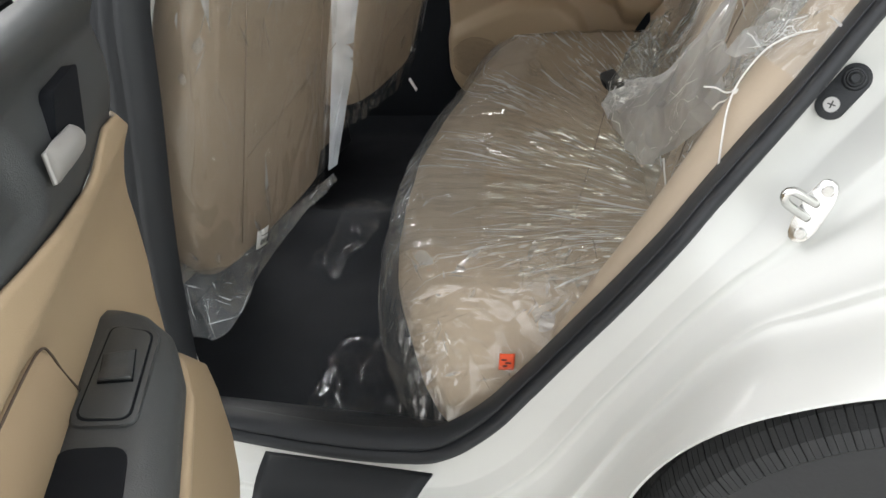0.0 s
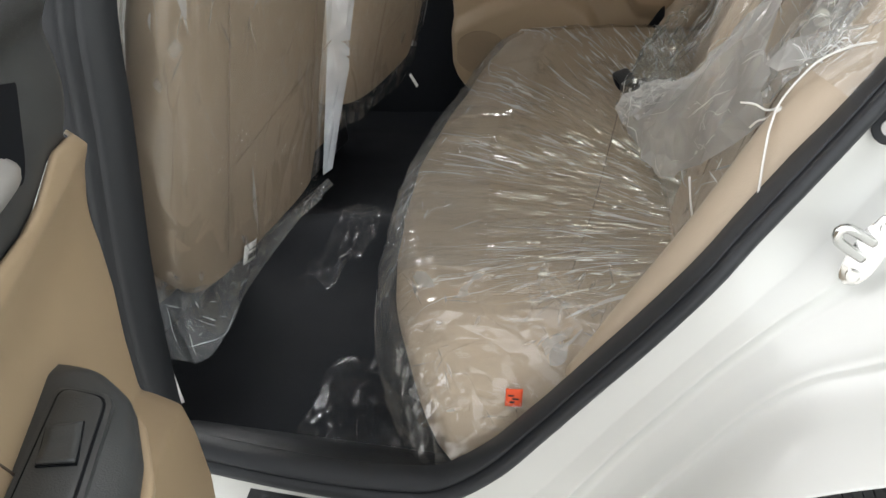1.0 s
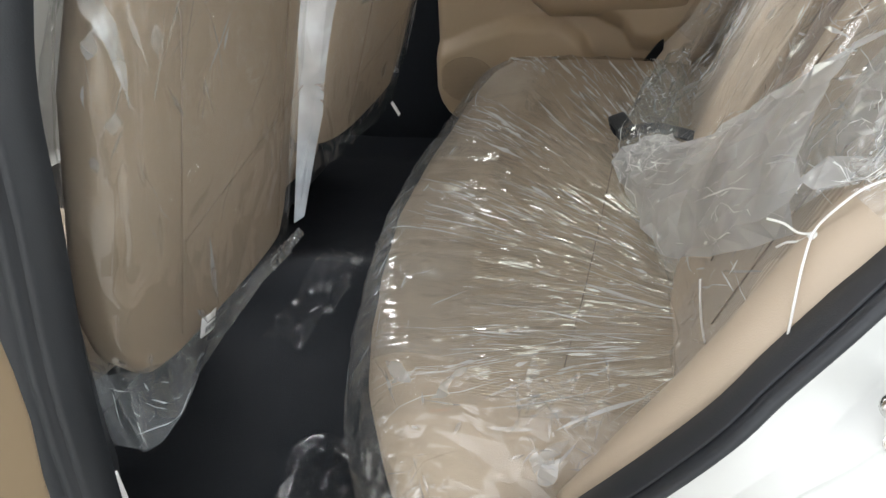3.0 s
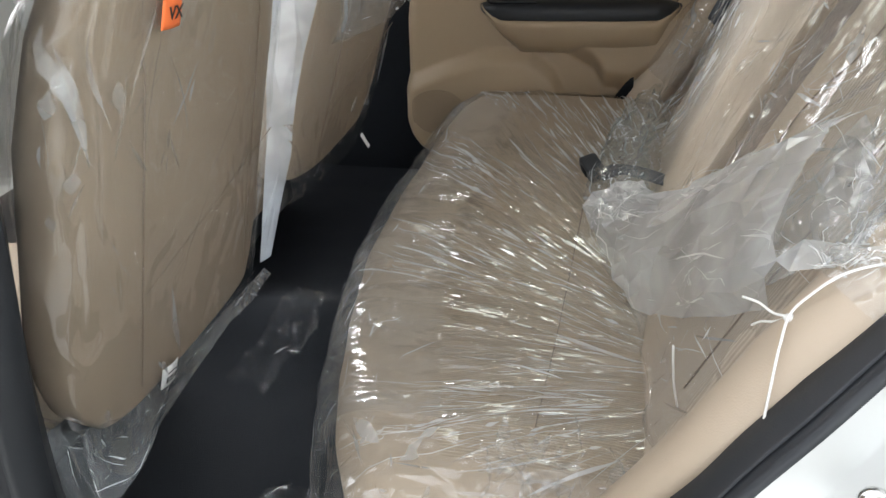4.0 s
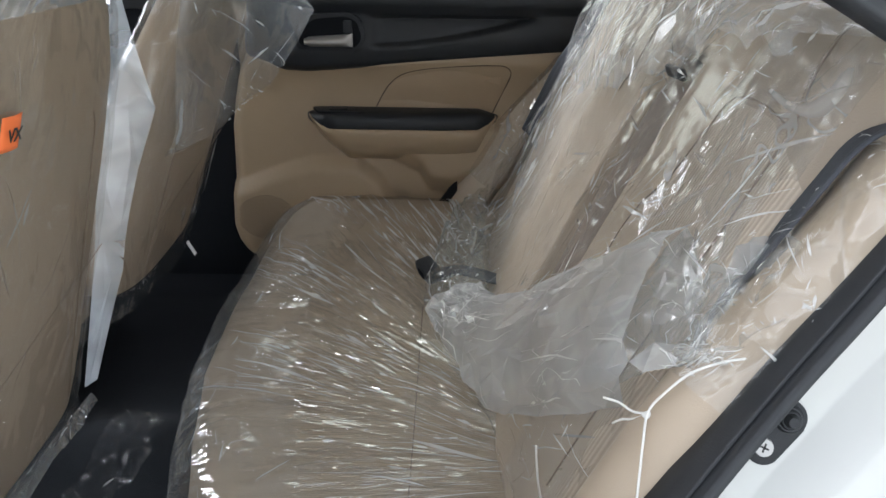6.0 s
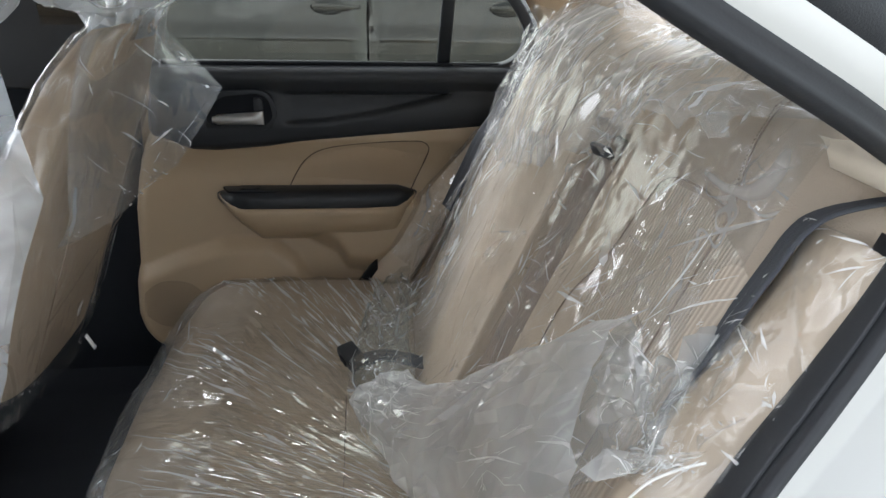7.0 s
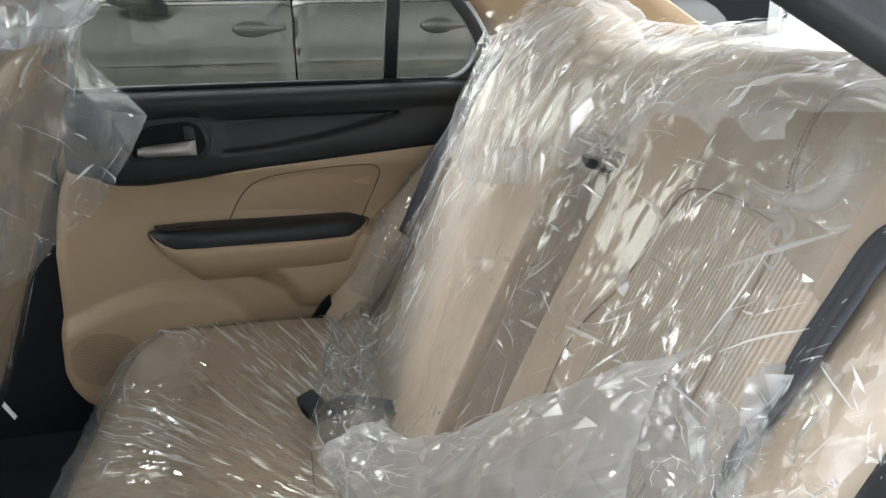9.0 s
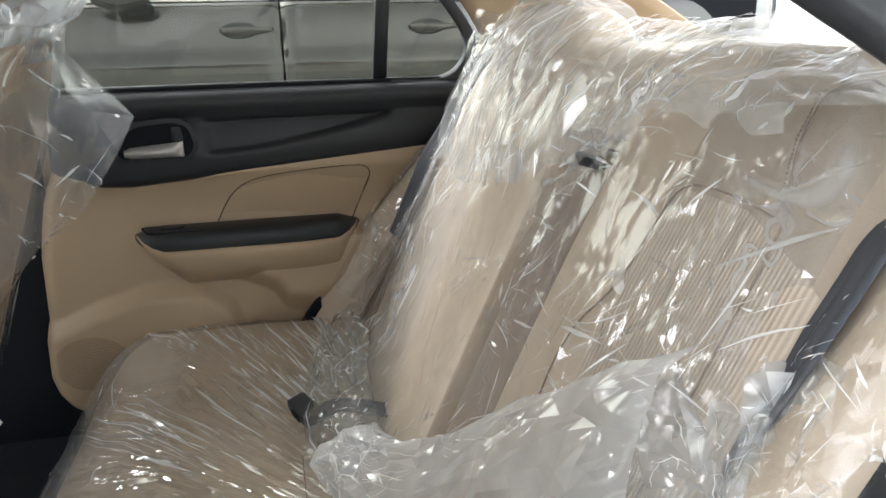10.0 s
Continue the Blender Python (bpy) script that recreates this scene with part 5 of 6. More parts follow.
cover = thing("plastic_cover", "clear crinkled plastic film stretched over the bench cushion", "plastic cover", at=(0.2, 0.68, 0.56))
skin, uvs = fg + fn * d[:, :, None], np.stack([along + 2.0, across + 2.0], 2)
c1 = int(np.argmin(np.abs(Y[-1] - 0.25)))
f1 = 106
sheet("front_fold", skin[:f1 + 1, c1:], FILM_SKIRT, cover, "loose film down the cushion front", recalc=False)
crinkled("end_fold", skin[:, :c1 + 1], FILM_END, (0.026, 0.016), 0.0035, cover, "creased film folded round the cushion end", 5)
sheet("top_film", skin[f1:, c1:], FILM_SEAT, cover, recalc=False, uv=uvs[f1:, c1:])

def fan(p, rng):
    return (p[0] - 0.60 + rng.normal(0, 0.05), p[1] - 0.40 + rng.normal(0, 0.05), 0.0)


glint_strips(skin, fn, 620, (0.015, 0.16), (0.0007, 0.0055), fan, 401, cover, gather=(0.5, 6.0), span=(0.33, 0.93, 0.16, 0.97), wander=0.12)
glint_strips(skin, fn, 90, (0.02, 0.09), (0.003, 0.020), lambda p, r: (r.normal(0, 1), r.normal(0, 1), r.normal(0, 0.5)), 402, cover, FILM_SHEEN, gather=(0.3, 8.0), span=(0.25, 0.95, 0.01, 0.17), lift=0.004, wander=0.1)
glint_strips(skin, fn, 100, (0.01, 0.06), (0.001, 0.010), lambda p, r: (r.normal(0, 1), r.normal(0, 1), r.normal(0, 0.5)), 404, cover, FILM_SHEEN, gather=(0.3, 8.0), span=(0.25, 0.95, 0.01, 0.17), lift=0.005, wander=0.1)
glint_strips(skin, fn, 60, (0.02, 0.10), (0.0007, 0.003), lambda p, r: (r.normal(0, 0.3), 1, r.normal(0, 0.3)), 403, cover, span=(0.03, 0.34, 0.15, 0.95))

bk = backrest_grid(240, 400)
bn = normals(bk)
bn *= np.sign(-bn[:, :, 0].mean())
U, V = np.meshgrid(np.linspace(0, 1, 240), np.linspace(0, 1, 400), indexing="ij")
crush = np.clip(-0.1 + 2.4 * pn(U * 3, V * 5, 61), 0, 1.0)
d = (0.014 + 0.012 * pn(U * 2 + V * 2, V * 4, 11) + 0.006 * ridges(U * 1.6 - V * 3, V * 5 + U * 3, 12, 4) + 0.002 * ridges(U * 3 + 3 * V, V * 8 - U * 4, 13, 4)
     + 0.004 * crush * pn(U * 6, V * 12 + U * 4, 62))
foot = np.clip(1 - U / 0.22, 0, 1)
pts = bk + bn * d[:, :, None]
front = lerp_table(bk[:, :, 1], [(0.17, 0.0), (0.30, -0.03), (0.45, 0.0), (0.576, 0.05), (0.70, 0.085), (0.85, 0.095), (1.0, 0.08), (1.1, 0.05), (1.26, 0.02)])
pts[:, :, 0] -= foot * front
pts[:, :, 2] = np.where(foot > 0, np.maximum(pts[:, :, 2], 0.565 + 0.035 * foot + 0.010 * pn(V * 8, U * 5, 15) + 0.012), pts[:, :, 2])
pts[:, :, 0] += 0.035 * np.clip(1 - (bk[:, :, 1] - 0.17) / 0.10, 0, 1)
cover = crinkled("plastic_cover", pts[:, 18:374], FILM_BACK, (0.026, 0.014), 0.0034, seed=7, calm=0.12)
tagged(cover, "loose clear plastic bag draped over the rear backrest", "plastic cover")


def hang(p, rng):
    if p[1] > 0.72:
        return (0.35, rng.normal(0, 0.25), 0.9)
    return ((0.35, rng.normal(0, 0.3), 0.9), (0.25, -0.7 + rng.normal(0, 0.15), 0.55), (0.05, -1.0, rng.normal(0, 0.15)))[rng.randint(3)]


bn2 = facing(pts, (-0.88, -0.2, 0.45))
glint_strips(pts, bn2, 180, (0.02, 0.12), (0.003, 0.016), hang, 412, cover, FILM_SHEEN, gather=(0.7, 7.0), span=(0.12, 0.92, 0.07, 0.92), lift=0.002, wander=0.1)
glint_strips(pts, bn2, 420, (0.010, 0.11), (0.0006, 0.005), hang, 411, cover, gather=(0.9, 7.0), span=(0.12, 0.92, 0.07, 0.92), lift=0.003)
glint_strips(pts, bn2, 150, (0.010, 0.06), (0.0008, 0.007), lambda p, r: (0.3 * r.normal(), r.normal(), r.normal()), 413, cover, gather=(0.6, 9.0), span=(0.70, 0.93, 0.10, 0.48), lift=0.004)
glint_strips(pts, bn2, 230, (0.012, 0.09), (0.0008, 0.009), lambda p, r: (0.35, r.normal(0, 0.7), 0.9), 414, cover, gather=(0.6, 9.0), span=(0.15, 0.90, 0.72, 0.91), lift=0.004)


def seat_bag(yc, seed, label):
    far = yc > 0.68
    z0, z1 = 0.580 if far else 0.535, 1.20
    g = []
    nz, n = 120, 160
    for z in np.linspace(z0, z1, nz):
        zz = min(max(z - (0.05 * max(0.0, 1 - (z - z0) / 0.2) if far else 0.0), 0.57), 1.17)
        hw, th = float(lerp_table(zz, HALF)), float(lerp_table(zz, THICK))
        grow = 0.010 + 0.012 * max(0, (0.62 - z) / 0.1) * 0.2
        if z > 1.12:
            grow += 0.0
        sec = seat_section(hw + grow, th + grow, n, 3.0)
        g.append([(front_back_x(z, far) - th + b, yc + a, z) for a, b in sec])
    g = np.array(g)
    A, Z = np.meshgrid(np.linspace(0, 1, n, endpoint=False), g[:, 0, 2], indexing="ij")
    A, Z = A.T, Z.T
    ca = np.cos(2 * np.pi * A) * 1.3
    wob = 0.010 * pn(ca * 2, Z * 3, seed) + 0.004 * ridges(ca * 2 + Z * 4, Z * 3, seed + 1, 2) + 0.010 * np.clip(0.3 - ca * 0.9 + pn(ca * 2, Z * 3, seed + 7), 0, 1) * crumple(ca * 2.5, Z * 3.5, seed + 8) + 0.0015 * ridges(ca * 7, Z * 9, seed + 2)
    cen = g.mean(1, keepdims=True)
    out = g - cen
    out[:, :, 2] = 0
    out /= np.maximum(np.linalg.norm(out, axis=2, keepdims=True), 1e-6)
    low = np.clip((0.60 - Z) / 0.1, 0, 1)
    g = g + out * (wob * (1 + low))[:, :, None]
    g[:, :, 2] += low * 0.03 * pn(ca * 2.5, Z * 0 + seed, seed + 4)
    ob = sheet("plastic_cover", g, FILM_FRONT, wrap=True, recalc=False)
    back = np.roll(g, n // 4, axis=1)[:, :n // 2 + 20] if far else np.roll(g, 0, axis=1)[:, 2:n // 2 - 2]
    nb = facing(back, (1, 0, 0.1))
    glint_strips(back, nb, 34, (0.02, 0.16), (0.003, 0.020), lambda p, r: (0.28, r.normal(0, 0.35), 0.95), seed + 11, ob, FILM_SHEEN, lift=0.003, gather=(0.6, 5.0), span=(0.05, 0.95, 0.55, 0.97))
    glint_strips(back, nb, 30, (0.03, 0.20), (0.0006, 0.002), lambda p, r: (0.28, r.normal(0, 0.4), 0.95), seed + 12, ob, FILM_SHEEN, lift=0.004, span=(0.04, 0.95, 0.05, 0.97))
    return tagged(ob, label, "plastic cover")


seat_bag(0.375, 21, "milky clear plastic bag over the front seat back")
seat_bag(0.955, 31, "milky clear plastic bag over the front seat back")


# ---- loose plastic on the rear seat ----
TOPL = [(0.392, 1.12, 0.705), (0.388, 0.99, 0.700), (0.376, 0.84, 0.668), (0.385, 0.68, 0.675), (0.440, 0.52, 0.770), (0.500, 0.36, 0.905), (0.545, 0.24, 0.990)]
LOWL = [(0.330, 1.13, 0.640), (0.292, 0.98, 0.622), (0.283, 0.84, 0.612), (0.300, 0.70, 0.608), (0.335, 0.55, 0.612), (0.392, 0.42, 0.635), (0.478, 0.19, 0.815)]
a_line, b_line = curve_on(TOPL, 220), curve_on(LOWL, 220)
U, V = np.meshgrid(np.linspace(0, 1, 150), np.linspace(0, 1, 220), indexing="ij")
g = a_line[None] * (1 - U)[:, :, None] + b_line[None] * U[:, :, None]
out = np.array([-0.75, -0.12, 0.65])
puff = 0.030 * np.sin(np.pi * np.clip(U, 0, 1)) ** 0.8 * (0.15 + V) + 0.008 * pn(U * 2 + V * 2, V * 3, 41) + 0.010 * ridges(V * 2.2, U * 4.5 + V * 2, 42, 9) + 0.003 * ridges(V * 4 + U, U * 9 - V * 3, 43, 9) + 0.004 * ridges(U * 3 + V, V * 5 - U * 3, 44, 9)
g = g + out * puff[:, :, None]
g[:, :, 0] += 0.012 * pn(V * 14, U * 2, 45) * U
drape = crinkled("plastic_cover", g[:, :122], FILM_DRAPE, (0.018, 0.018), 0.005, seed=9)
tagged(drape, "clear crinkled fold of the plastic bag lying on the bench", "plastic cover")
glint_strips(g[:, :122], facing(g[:, :122], (-0.7, -0.3, 0.65)), 150, (0.008, 0.05), (0.0007, 0.004), lambda p, r: r.normal(0, 1, 3), 421, drape, gather=(0.6, 12.0), lift=0.004)
rim = curve_on([tuple(p) for p in g[-1, :122:4]], 120)
# thin milky tube draws the edge glint along the fold
sweep("folded_rim", rim, ring(0.0011, 6), FILM_CRUSH, drape, "folded rim of the film, its bright edge drawn as a milky tube")
lie = g[:, 98:] + out * (0.010 * np.clip(1 - (V[:, 98:] - 0.44) / 0.5, 0.2, 1))[:, :, None]
lie[:, :, 1] += 0.022 * pn(U[:, 98:] * 3, V[:, 98:] * 0, 47) * np.clip(1 - (V[:, 98:] - 0.44) / 0.2, 0, 1)
drape = crinkled("plastic_cover", lie, FILM_FLAP, (0.024, 0.030), 0.005, seed=11)
tagged(drape, "milky loose end of a plastic bag lying on the bench", "plastic cover")
glint_strips(lie, facing(lie, (-0.7, -0.3, 0.65)), 130, (0.015, 0.16), (0.0007, 0.004), lambda p, r: (0.35 + r.normal(0, 0.2), -0.75, 0.55 + r.normal(0, 0.3)) if r.rand() < 0.6 else r.normal(0, 1, 3), 431, drape, gather=(0.6, 8.0), lift=0.004)


def bolster_film(path, r, a0, a1, label, seed, mat=None):
    """Film wrapped round part of a side bolster."""
    p = smooth_curve(path, 110)
    t = np.gradient(p, axis=0)
    t /= np.linalg.norm(t, axis=1, keepdims=True)
    side = np.cross(t, (0, 1, 0))
    side /= np.linalg.norm(side, axis=1, keepdims=True)
    up = np.cross(side, t)
    ang = np.radians(np.linspace(a0, a1, 60))
    A, S = np.meshgrid(np.linspace(0, 1, 60), np.linspace(0, 1, 110), indexing="xy")
    rr = r + 0.004 + 0.005 * pn(S * 5, A * 2, seed + 1)
    g = p[:, None] + rr[:, :, None] * (side[:, None] * np.cos(ang)[None, :, None] + up[:, None] * np.sin(ang)[None, :, None])
    ob = tagged(crinkled("plastic_cover", g, mat or FILM_CRISP, (0.016, 0.011), 0.0028, seed=seed), label, "plastic cover")
    c = p[:, None]
    out = (g - c) / np.maximum(np.linalg.norm(g - c, axis=2, keepdims=True), 1e-9)
    glint_strips(g, out, 110, (0.006, 0.05), (0.0007, 0.003), lambda q, r: r.normal(0, 1, 3), seed + 3, ob, gather=(0.5, 14.0), lift=0.003)
    return ob


bolster_film([(0.395, 1.298, 0.66), (0.445, 1.288, 0.735), (0.512, 1.262, 0.828), (0.570, 1.240, 0.902), (0.625, 1.230, 0.972), (0.685, 1.222, 1.062)], 0.051, -150, 150, "clear crinkled film wrapped round the far side bolster", 301)
bolster_film([(0.535, 0.148, 0.862), (0.565, 0.158, 0.90), (0.62, 0.168, 0.97), (0.68, 0.18, 1.06)], 0.040, -150, 150, "clear crinkled film round the near side bolster", 311, FILM_END)

def flap(label, top, low, seed, amp=0.012, mat=None, nu=60, nv=90, cell=(0.025, 0.035)):
    a, b = curve_on(top, nv), curve_on(low, nv)
    U, V = np.meshgrid(np.linspace(0, 1, nu), np.linspace(0, 1, nv), indexing="ij")
    g = a[None] * (1 - U)[:, :, None] + b[None] * U[:, :, None]
    nr = normals(g)
    g = g + nr * (amp * (pn(U * 2, V * 3, seed) + 0.5 * ridges(U * 1.5 + V * 2, V * 3 - U * 2, seed + 1, 2)))[:, :, None]
    ob = crinkled("plastic_flap", g, mat or FILM_FLAP, cell, amp * 0.35, seed=seed)
    if mat is not FILM_WHITE:
        glint_strips(g, facing(g, (-0.5, -0.7, 0.5)), 45, (0.008, 0.06), (0.0006, 0.003), lambda p, r: r.normal(0, 1, 3), seed + 5, ob, lift=0.004)
    return tagged(ob, label, "plastic flap")


top = curve_on([(0.66, 1.05, 1.20), (0.665, 0.90, 1.215), (0.665, 0.75, 1.205), (0.665, 0.60, 1.20), (0.665, 0.45, 1.198), (0.665, 0.30, 1.19), (0.665, 0.20, 1.15)], 160)
low = curve_on([(0.520, 1.00, 0.985), (0.530, 0.85, 0.985), (0.536, 0.742, 1.005), (0.548, 0.62, 1.04), (0.565, 0.50, 1.08), (0.582, 0.40, 1.13), (0.598, 0.25, 1.15)], 160)
U, V = np.meshgrid(np.linspace(0, 1, 90), np.linspace(0, 1, 160), indexing="ij")
g = top[None] * (1 - U)[:, :, None] + low[None] * U[:, :, None]
puff = 0.034 * np.sin(np.pi * U) ** 0.7 + 0.010 * pn(U * 2, V * 5, 321) + 0.006 * ridges(U * 1.2 + V, V * 4 + U * 3, 322, 4)
g = g + np.array([-0.88, 0, 0.45]) * puff[:, :, None]
g[:, :, 2] -= 0.025 * U * ridges(U * 0 + 1, V * 12, 324, 2)
veil = tagged(crinkled("plastic_cover", g, FILM_VEIL, (0.036, 0.016), 0.004, seed=13), "milky upper layer of the bag over the backrest", "plastic cover")
glint_strips(g, facing(g, (-0.88, -0.2, 0.45)), 150, (0.02, 0.14), (0.0008, 0.005), lambda p, r: (0.45, r.normal(0, 0.35) - 0.2, 0.8), 441, veil, gather=(0.4, 8.0), lift=0.004)

flap("crisp standing fold of the bag beside the far seat belt", [(0.615, 1.13, 1.205), (0.600, 1.115, 1.14), (0.575, 1.09, 1.07), (0.545, 1.06, 0.985)],
     [(0.635, 1.03, 1.20), (0.595, 1.05, 1.13), (0.570, 1.035, 1.06), (0.535, 1.045, 0.975)], 331, 0.012, FILM_CRISP)
flap("crinkled edge of the bag running down beside the far bolster", [(0.585, 1.13, 1.04), (0.540, 1.15, 0.945), (0.500, 1.16, 0.87), (0.455, 1.17, 0.79), (0.405, 1.17, 0.69)],
     [(0.540, 1.07, 1.00), (0.495, 1.06, 0.90), (0.455, 1.06, 0.82), (0.405, 1.06, 0.73), (0.365, 1.05, 0.66)], 337, 0.012, FILM_CRISP)

# crushed end of the bag tied beside the door opening
gather = (0.522, 0.140, 0.895)
for k, (low, amp) in enumerate((([(0.60, 0.16, 1.00), (0.60, 0.20, 1.00), (0.585, 0.25, 0.98), (0.56, 0.30, 0.95)], 0.018), ([(0.56, 0.30, 0.95), (0.52, 0.33, 0.89), (0.48, 0.33, 0.82), (0.45, 0.30, 0.76)], 0.018),
                                ([(0.575, 0.125, 0.945), (0.60, 0.14, 0.97), (0.60, 0.18, 0.985), (0.57, 0.22, 0.97)], 0.014), ([(0.545, 0.115, 0.935), (0.52, 0.12, 0.93), (0.495, 0.14, 0.915), (0.475, 0.17, 0.88)], 0.016))):
    g0 = np.array(gather)
    top = [tuple(g0 + 0.012 * np.array([math.cos(a), math.sin(a), 0.5 * math.sin(2 * a)])) for a in np.linspace(0, 2.5, 4)]
    flap("crushed milky end of the plastic bag tied with cord", top, low, 200 + 7 * k, amp, FILM_CRUSH, 70, 80, (0.018, 0.014))

# cord with its knot
cord = thing("cord", "thin white cord knotted round the plastic bag", "cord", at=(0.487, 0.14, 0.845))
sweep("cord_end", smooth_curve([(0.556, 0.125, 0.915), (0.535, 0.123, 0.912), (0.512, 0.125, 0.900), (0.495, 0.128, 0.879), (0.483, 0.130, 0.857), (0.4755, 0.108, 0.843), (0.4725, 0.096, 0.827), (0.4705, 0.087, 0.809), (0.4690, 0.080, 0.790)], 60), ring(0.0011, 8), CORD, cord, up=(0, 1, 0.1))
sweep("cord_end", smooth_curve([(0.484, 0.134, 0.852), (0.474, 0.145, 0.846), (0.464, 0.155, 0.848), (0.452, 0.165, 0.846)], 16), ring(0.0011, 8), CORD, cord, up=(0, 1, 0.1))
sweep("cord_end", smooth_curve([(0.484, 0.134, 0.852), (0.476, 0.145, 0.838), (0.468, 0.152, 0.832), (0.462, 0.160, 0.822)], 16), ring(0.0011, 8), CORD, cord, up=(0, 1, 0.1))
bm = bmesh.new()
bmesh.ops.create_uvsphere(bm, u_segments=12, v_segments=8, radius=0.0042, matrix=Matrix.Translation((0.484, 0.133, 0.851)) @ Matrix.Diagonal((1.2, 1, 0.8, 1)))
part("knot", bm, CORD, cord)
cord2 = thing("cord", "loose end of thin white cord hanging on the bench", "cord", at=(0.41, 0.25, 0.68))
sweep("cord_end", smooth_curve([(0.408, 0.25, 0.723), (0.410, 0.248, 0.70), (0.415, 0.246, 0.665), (0.428, 0.243, 0.612)], 24), ring(0.0012, 8), CORD, cord2, up=(0, 1, 0.1))

# ---- seat belts and buckle ----
def strap(name, pts, half, face, label):
    p = smooth_curve(pts, 50)
    th = thing(name, label, "seat belt", "rear seat belts", at=tuple(p[0]))
    t = np.gradient(p, axis=0); t /= np.linalg.norm(t, axis=1, keepdims=True)
    f = np.array(face, float); f /= np.linalg.norm(f)
    w = np.cross(t, f); w /= np.linalg.norm(w, axis=1, keepdims=True)
    g = np.array([p + w * half * s + f * 0.0012 * math.cos(s * 9) for s in np.linspace(-1, 1, 9)])
    sheet("webbing", g, WEB, th, "dark grey woven webbing", thick=0.0015)
    return th


strap("seat_belt", [(0.540, 0.215, 0.875), (0.556, 0.206, 0.925), (0.576, 0.200, 0.967), (0.598, 0.194, 1.012), (0.616, 0.192, 1.046), (0.632, 0.191, 1.074), (0.652, 0.188, 1.092), (0.685, 0.180, 1.103), (0.73, 0.170, 1.108)], 0.0175, (-0.78, 0.22, 0.50), "dark grey seat belt running down beside the seat")
strap("seat_belt", [(0.470, 1.175, 0.80), (0.505, 1.165, 0.885), (0.528, 1.15, 0.944), (0.563, 1.14, 1.004), (0.598, 1.135, 1.074), (0.625, 1.135, 1.113), (0.70, 1.15, 1.15)], 0.017, (-0.75, -0.55, 0.35), "dark grey seat belt over the far seat")
buckle = thing("seat_belt_buckle", "black plastic seat belt buckle lying on the bench", "buckle", at=(0.268, 0.905, 0.60))
mb = Matrix.Translation((0.276, 0.902, 0.606)) @ Euler((radians(10), radians(-12), radians(25))).to_matrix().to_4x4()
box("housing", (-0.016, -0.030, -0.010), (0.018, 0.030, 0.014), BLACK, buckle, bevel=0.006, m=mb)
box("release_button", (-0.018, -0.012, -0.005), (-0.012, 0.012, 0.008), DARK, buckle, bevel=0.001, m=mb)
strap("seat_belt", [(0.285, 0.885, 0.602), (0.325, 0.915, 0.604), (0.365, 0.905, 0.603), (0.42, 0.87, 0.606), (0.46, 0.845, 0.63)], 0.021, (0, 0, 1), "dark grey belt strap lying under the clear film")
tongue = thing("belt_tongue", "metal belt tongue loop lying under the film, drawn white for its lit look", "belt tongue", "rear seat belts", at=(0.392, 1.105, 0.612))
# white cord colour stands in for the light on the metal
sweep("loop", [Vector((0.392, 1.105, 0.612)) + Vector((0.45, -0.62, 0.64)) * a + Vector((0.75, 0.65, 0.1)) * b for a, b in ((-0.011, -0.010), (0.013, -0.007), (0.013, 0.007), (-0.011, 0.010))], ring(0.0026, 8), CORD, tongue, "pale loop", up=(0.5, 0.3, 0.8), closed=True)
latch = thing("armrest_strap", "dark pull strap on the folded centre armrest", "strap", at=(0.60, 0.545, 1.055))
ms = Matrix.Translation((0.588, 0.548, 1.058)) @ Euler((0, radians(-24), radians(15))).to_matrix().to_4x4()
box("loop", (-0.004, -0.020, -0.008), (0.004, 0.022, 0.008), BLACK, latch, bevel=0.003, m=ms)

# ---- flaps of the front seat bags ----
flap("milky flap on the inner edge of the front seat bag", [(-0.16, 0.600, 1.16), (-0.17, 0.605, 1.05), (-0.18, 0.610, 0.93), (-0.20, 0.612, 0.80), (-0.235, 0.612, 0.65), (-0.262, 0.61, 0.53)],
     [(-0.118, 0.62, 1.16), (-0.106, 0.62, 1.07), (-0.090, 0.622, 0.99), (-0.110, 0.622, 0.945), (-0.130, 0.62, 0.885), (-0.160, 0.62, 0.795), (-0.174, 0.62, 0.735), (-0.200, 0.62, 0.665), (-0.244, 0.62, 0.54)], 71, 0.006, FILM_WHITE, cell=(0.03, 0.07))
flap("clear skirt of the front seat bag hanging to the floor", [(-0.36, 0.13, 0.60), (-0.285, 0.145, 0.58), (-0.262, 0.19, 0.56), (-0.250, 0.27, 0.555), (-0.248, 0.37, 0.55), (-0.247, 0.50, 0.54), (-0.25, 0.60, 0.53)],
     [(-0.33, 0.13, 0.47), (-0.27, 0.13, 0.46), (-0.245, 0.16, 0.465), (-0.24, 0.24, 0.50), (-0.238, 0.34, 0.52), (-0.237, 0.48, 0.525), (-0.245, 0.60, 0.515)], 75, 0.012, FILM_SKIRT)
flap("clear skirt of the far front seat bag", [(-0.265, 0.80, 0.62), (-0.260, 0.88, 0.60), (-0.255, 1.0, 0.60), (-0.255, 1.10, 0.61), (-0.262, 1.18, 0.63)],
     [(-0.290, 0.80, 0.598), (-0.285, 0.87, 0.565), (-0.275, 0.94, 0.545), (-0.268, 1.04, 0.572), (-0.262, 1.17, 0.605)], 79, 0.006, FILM_FRONT)
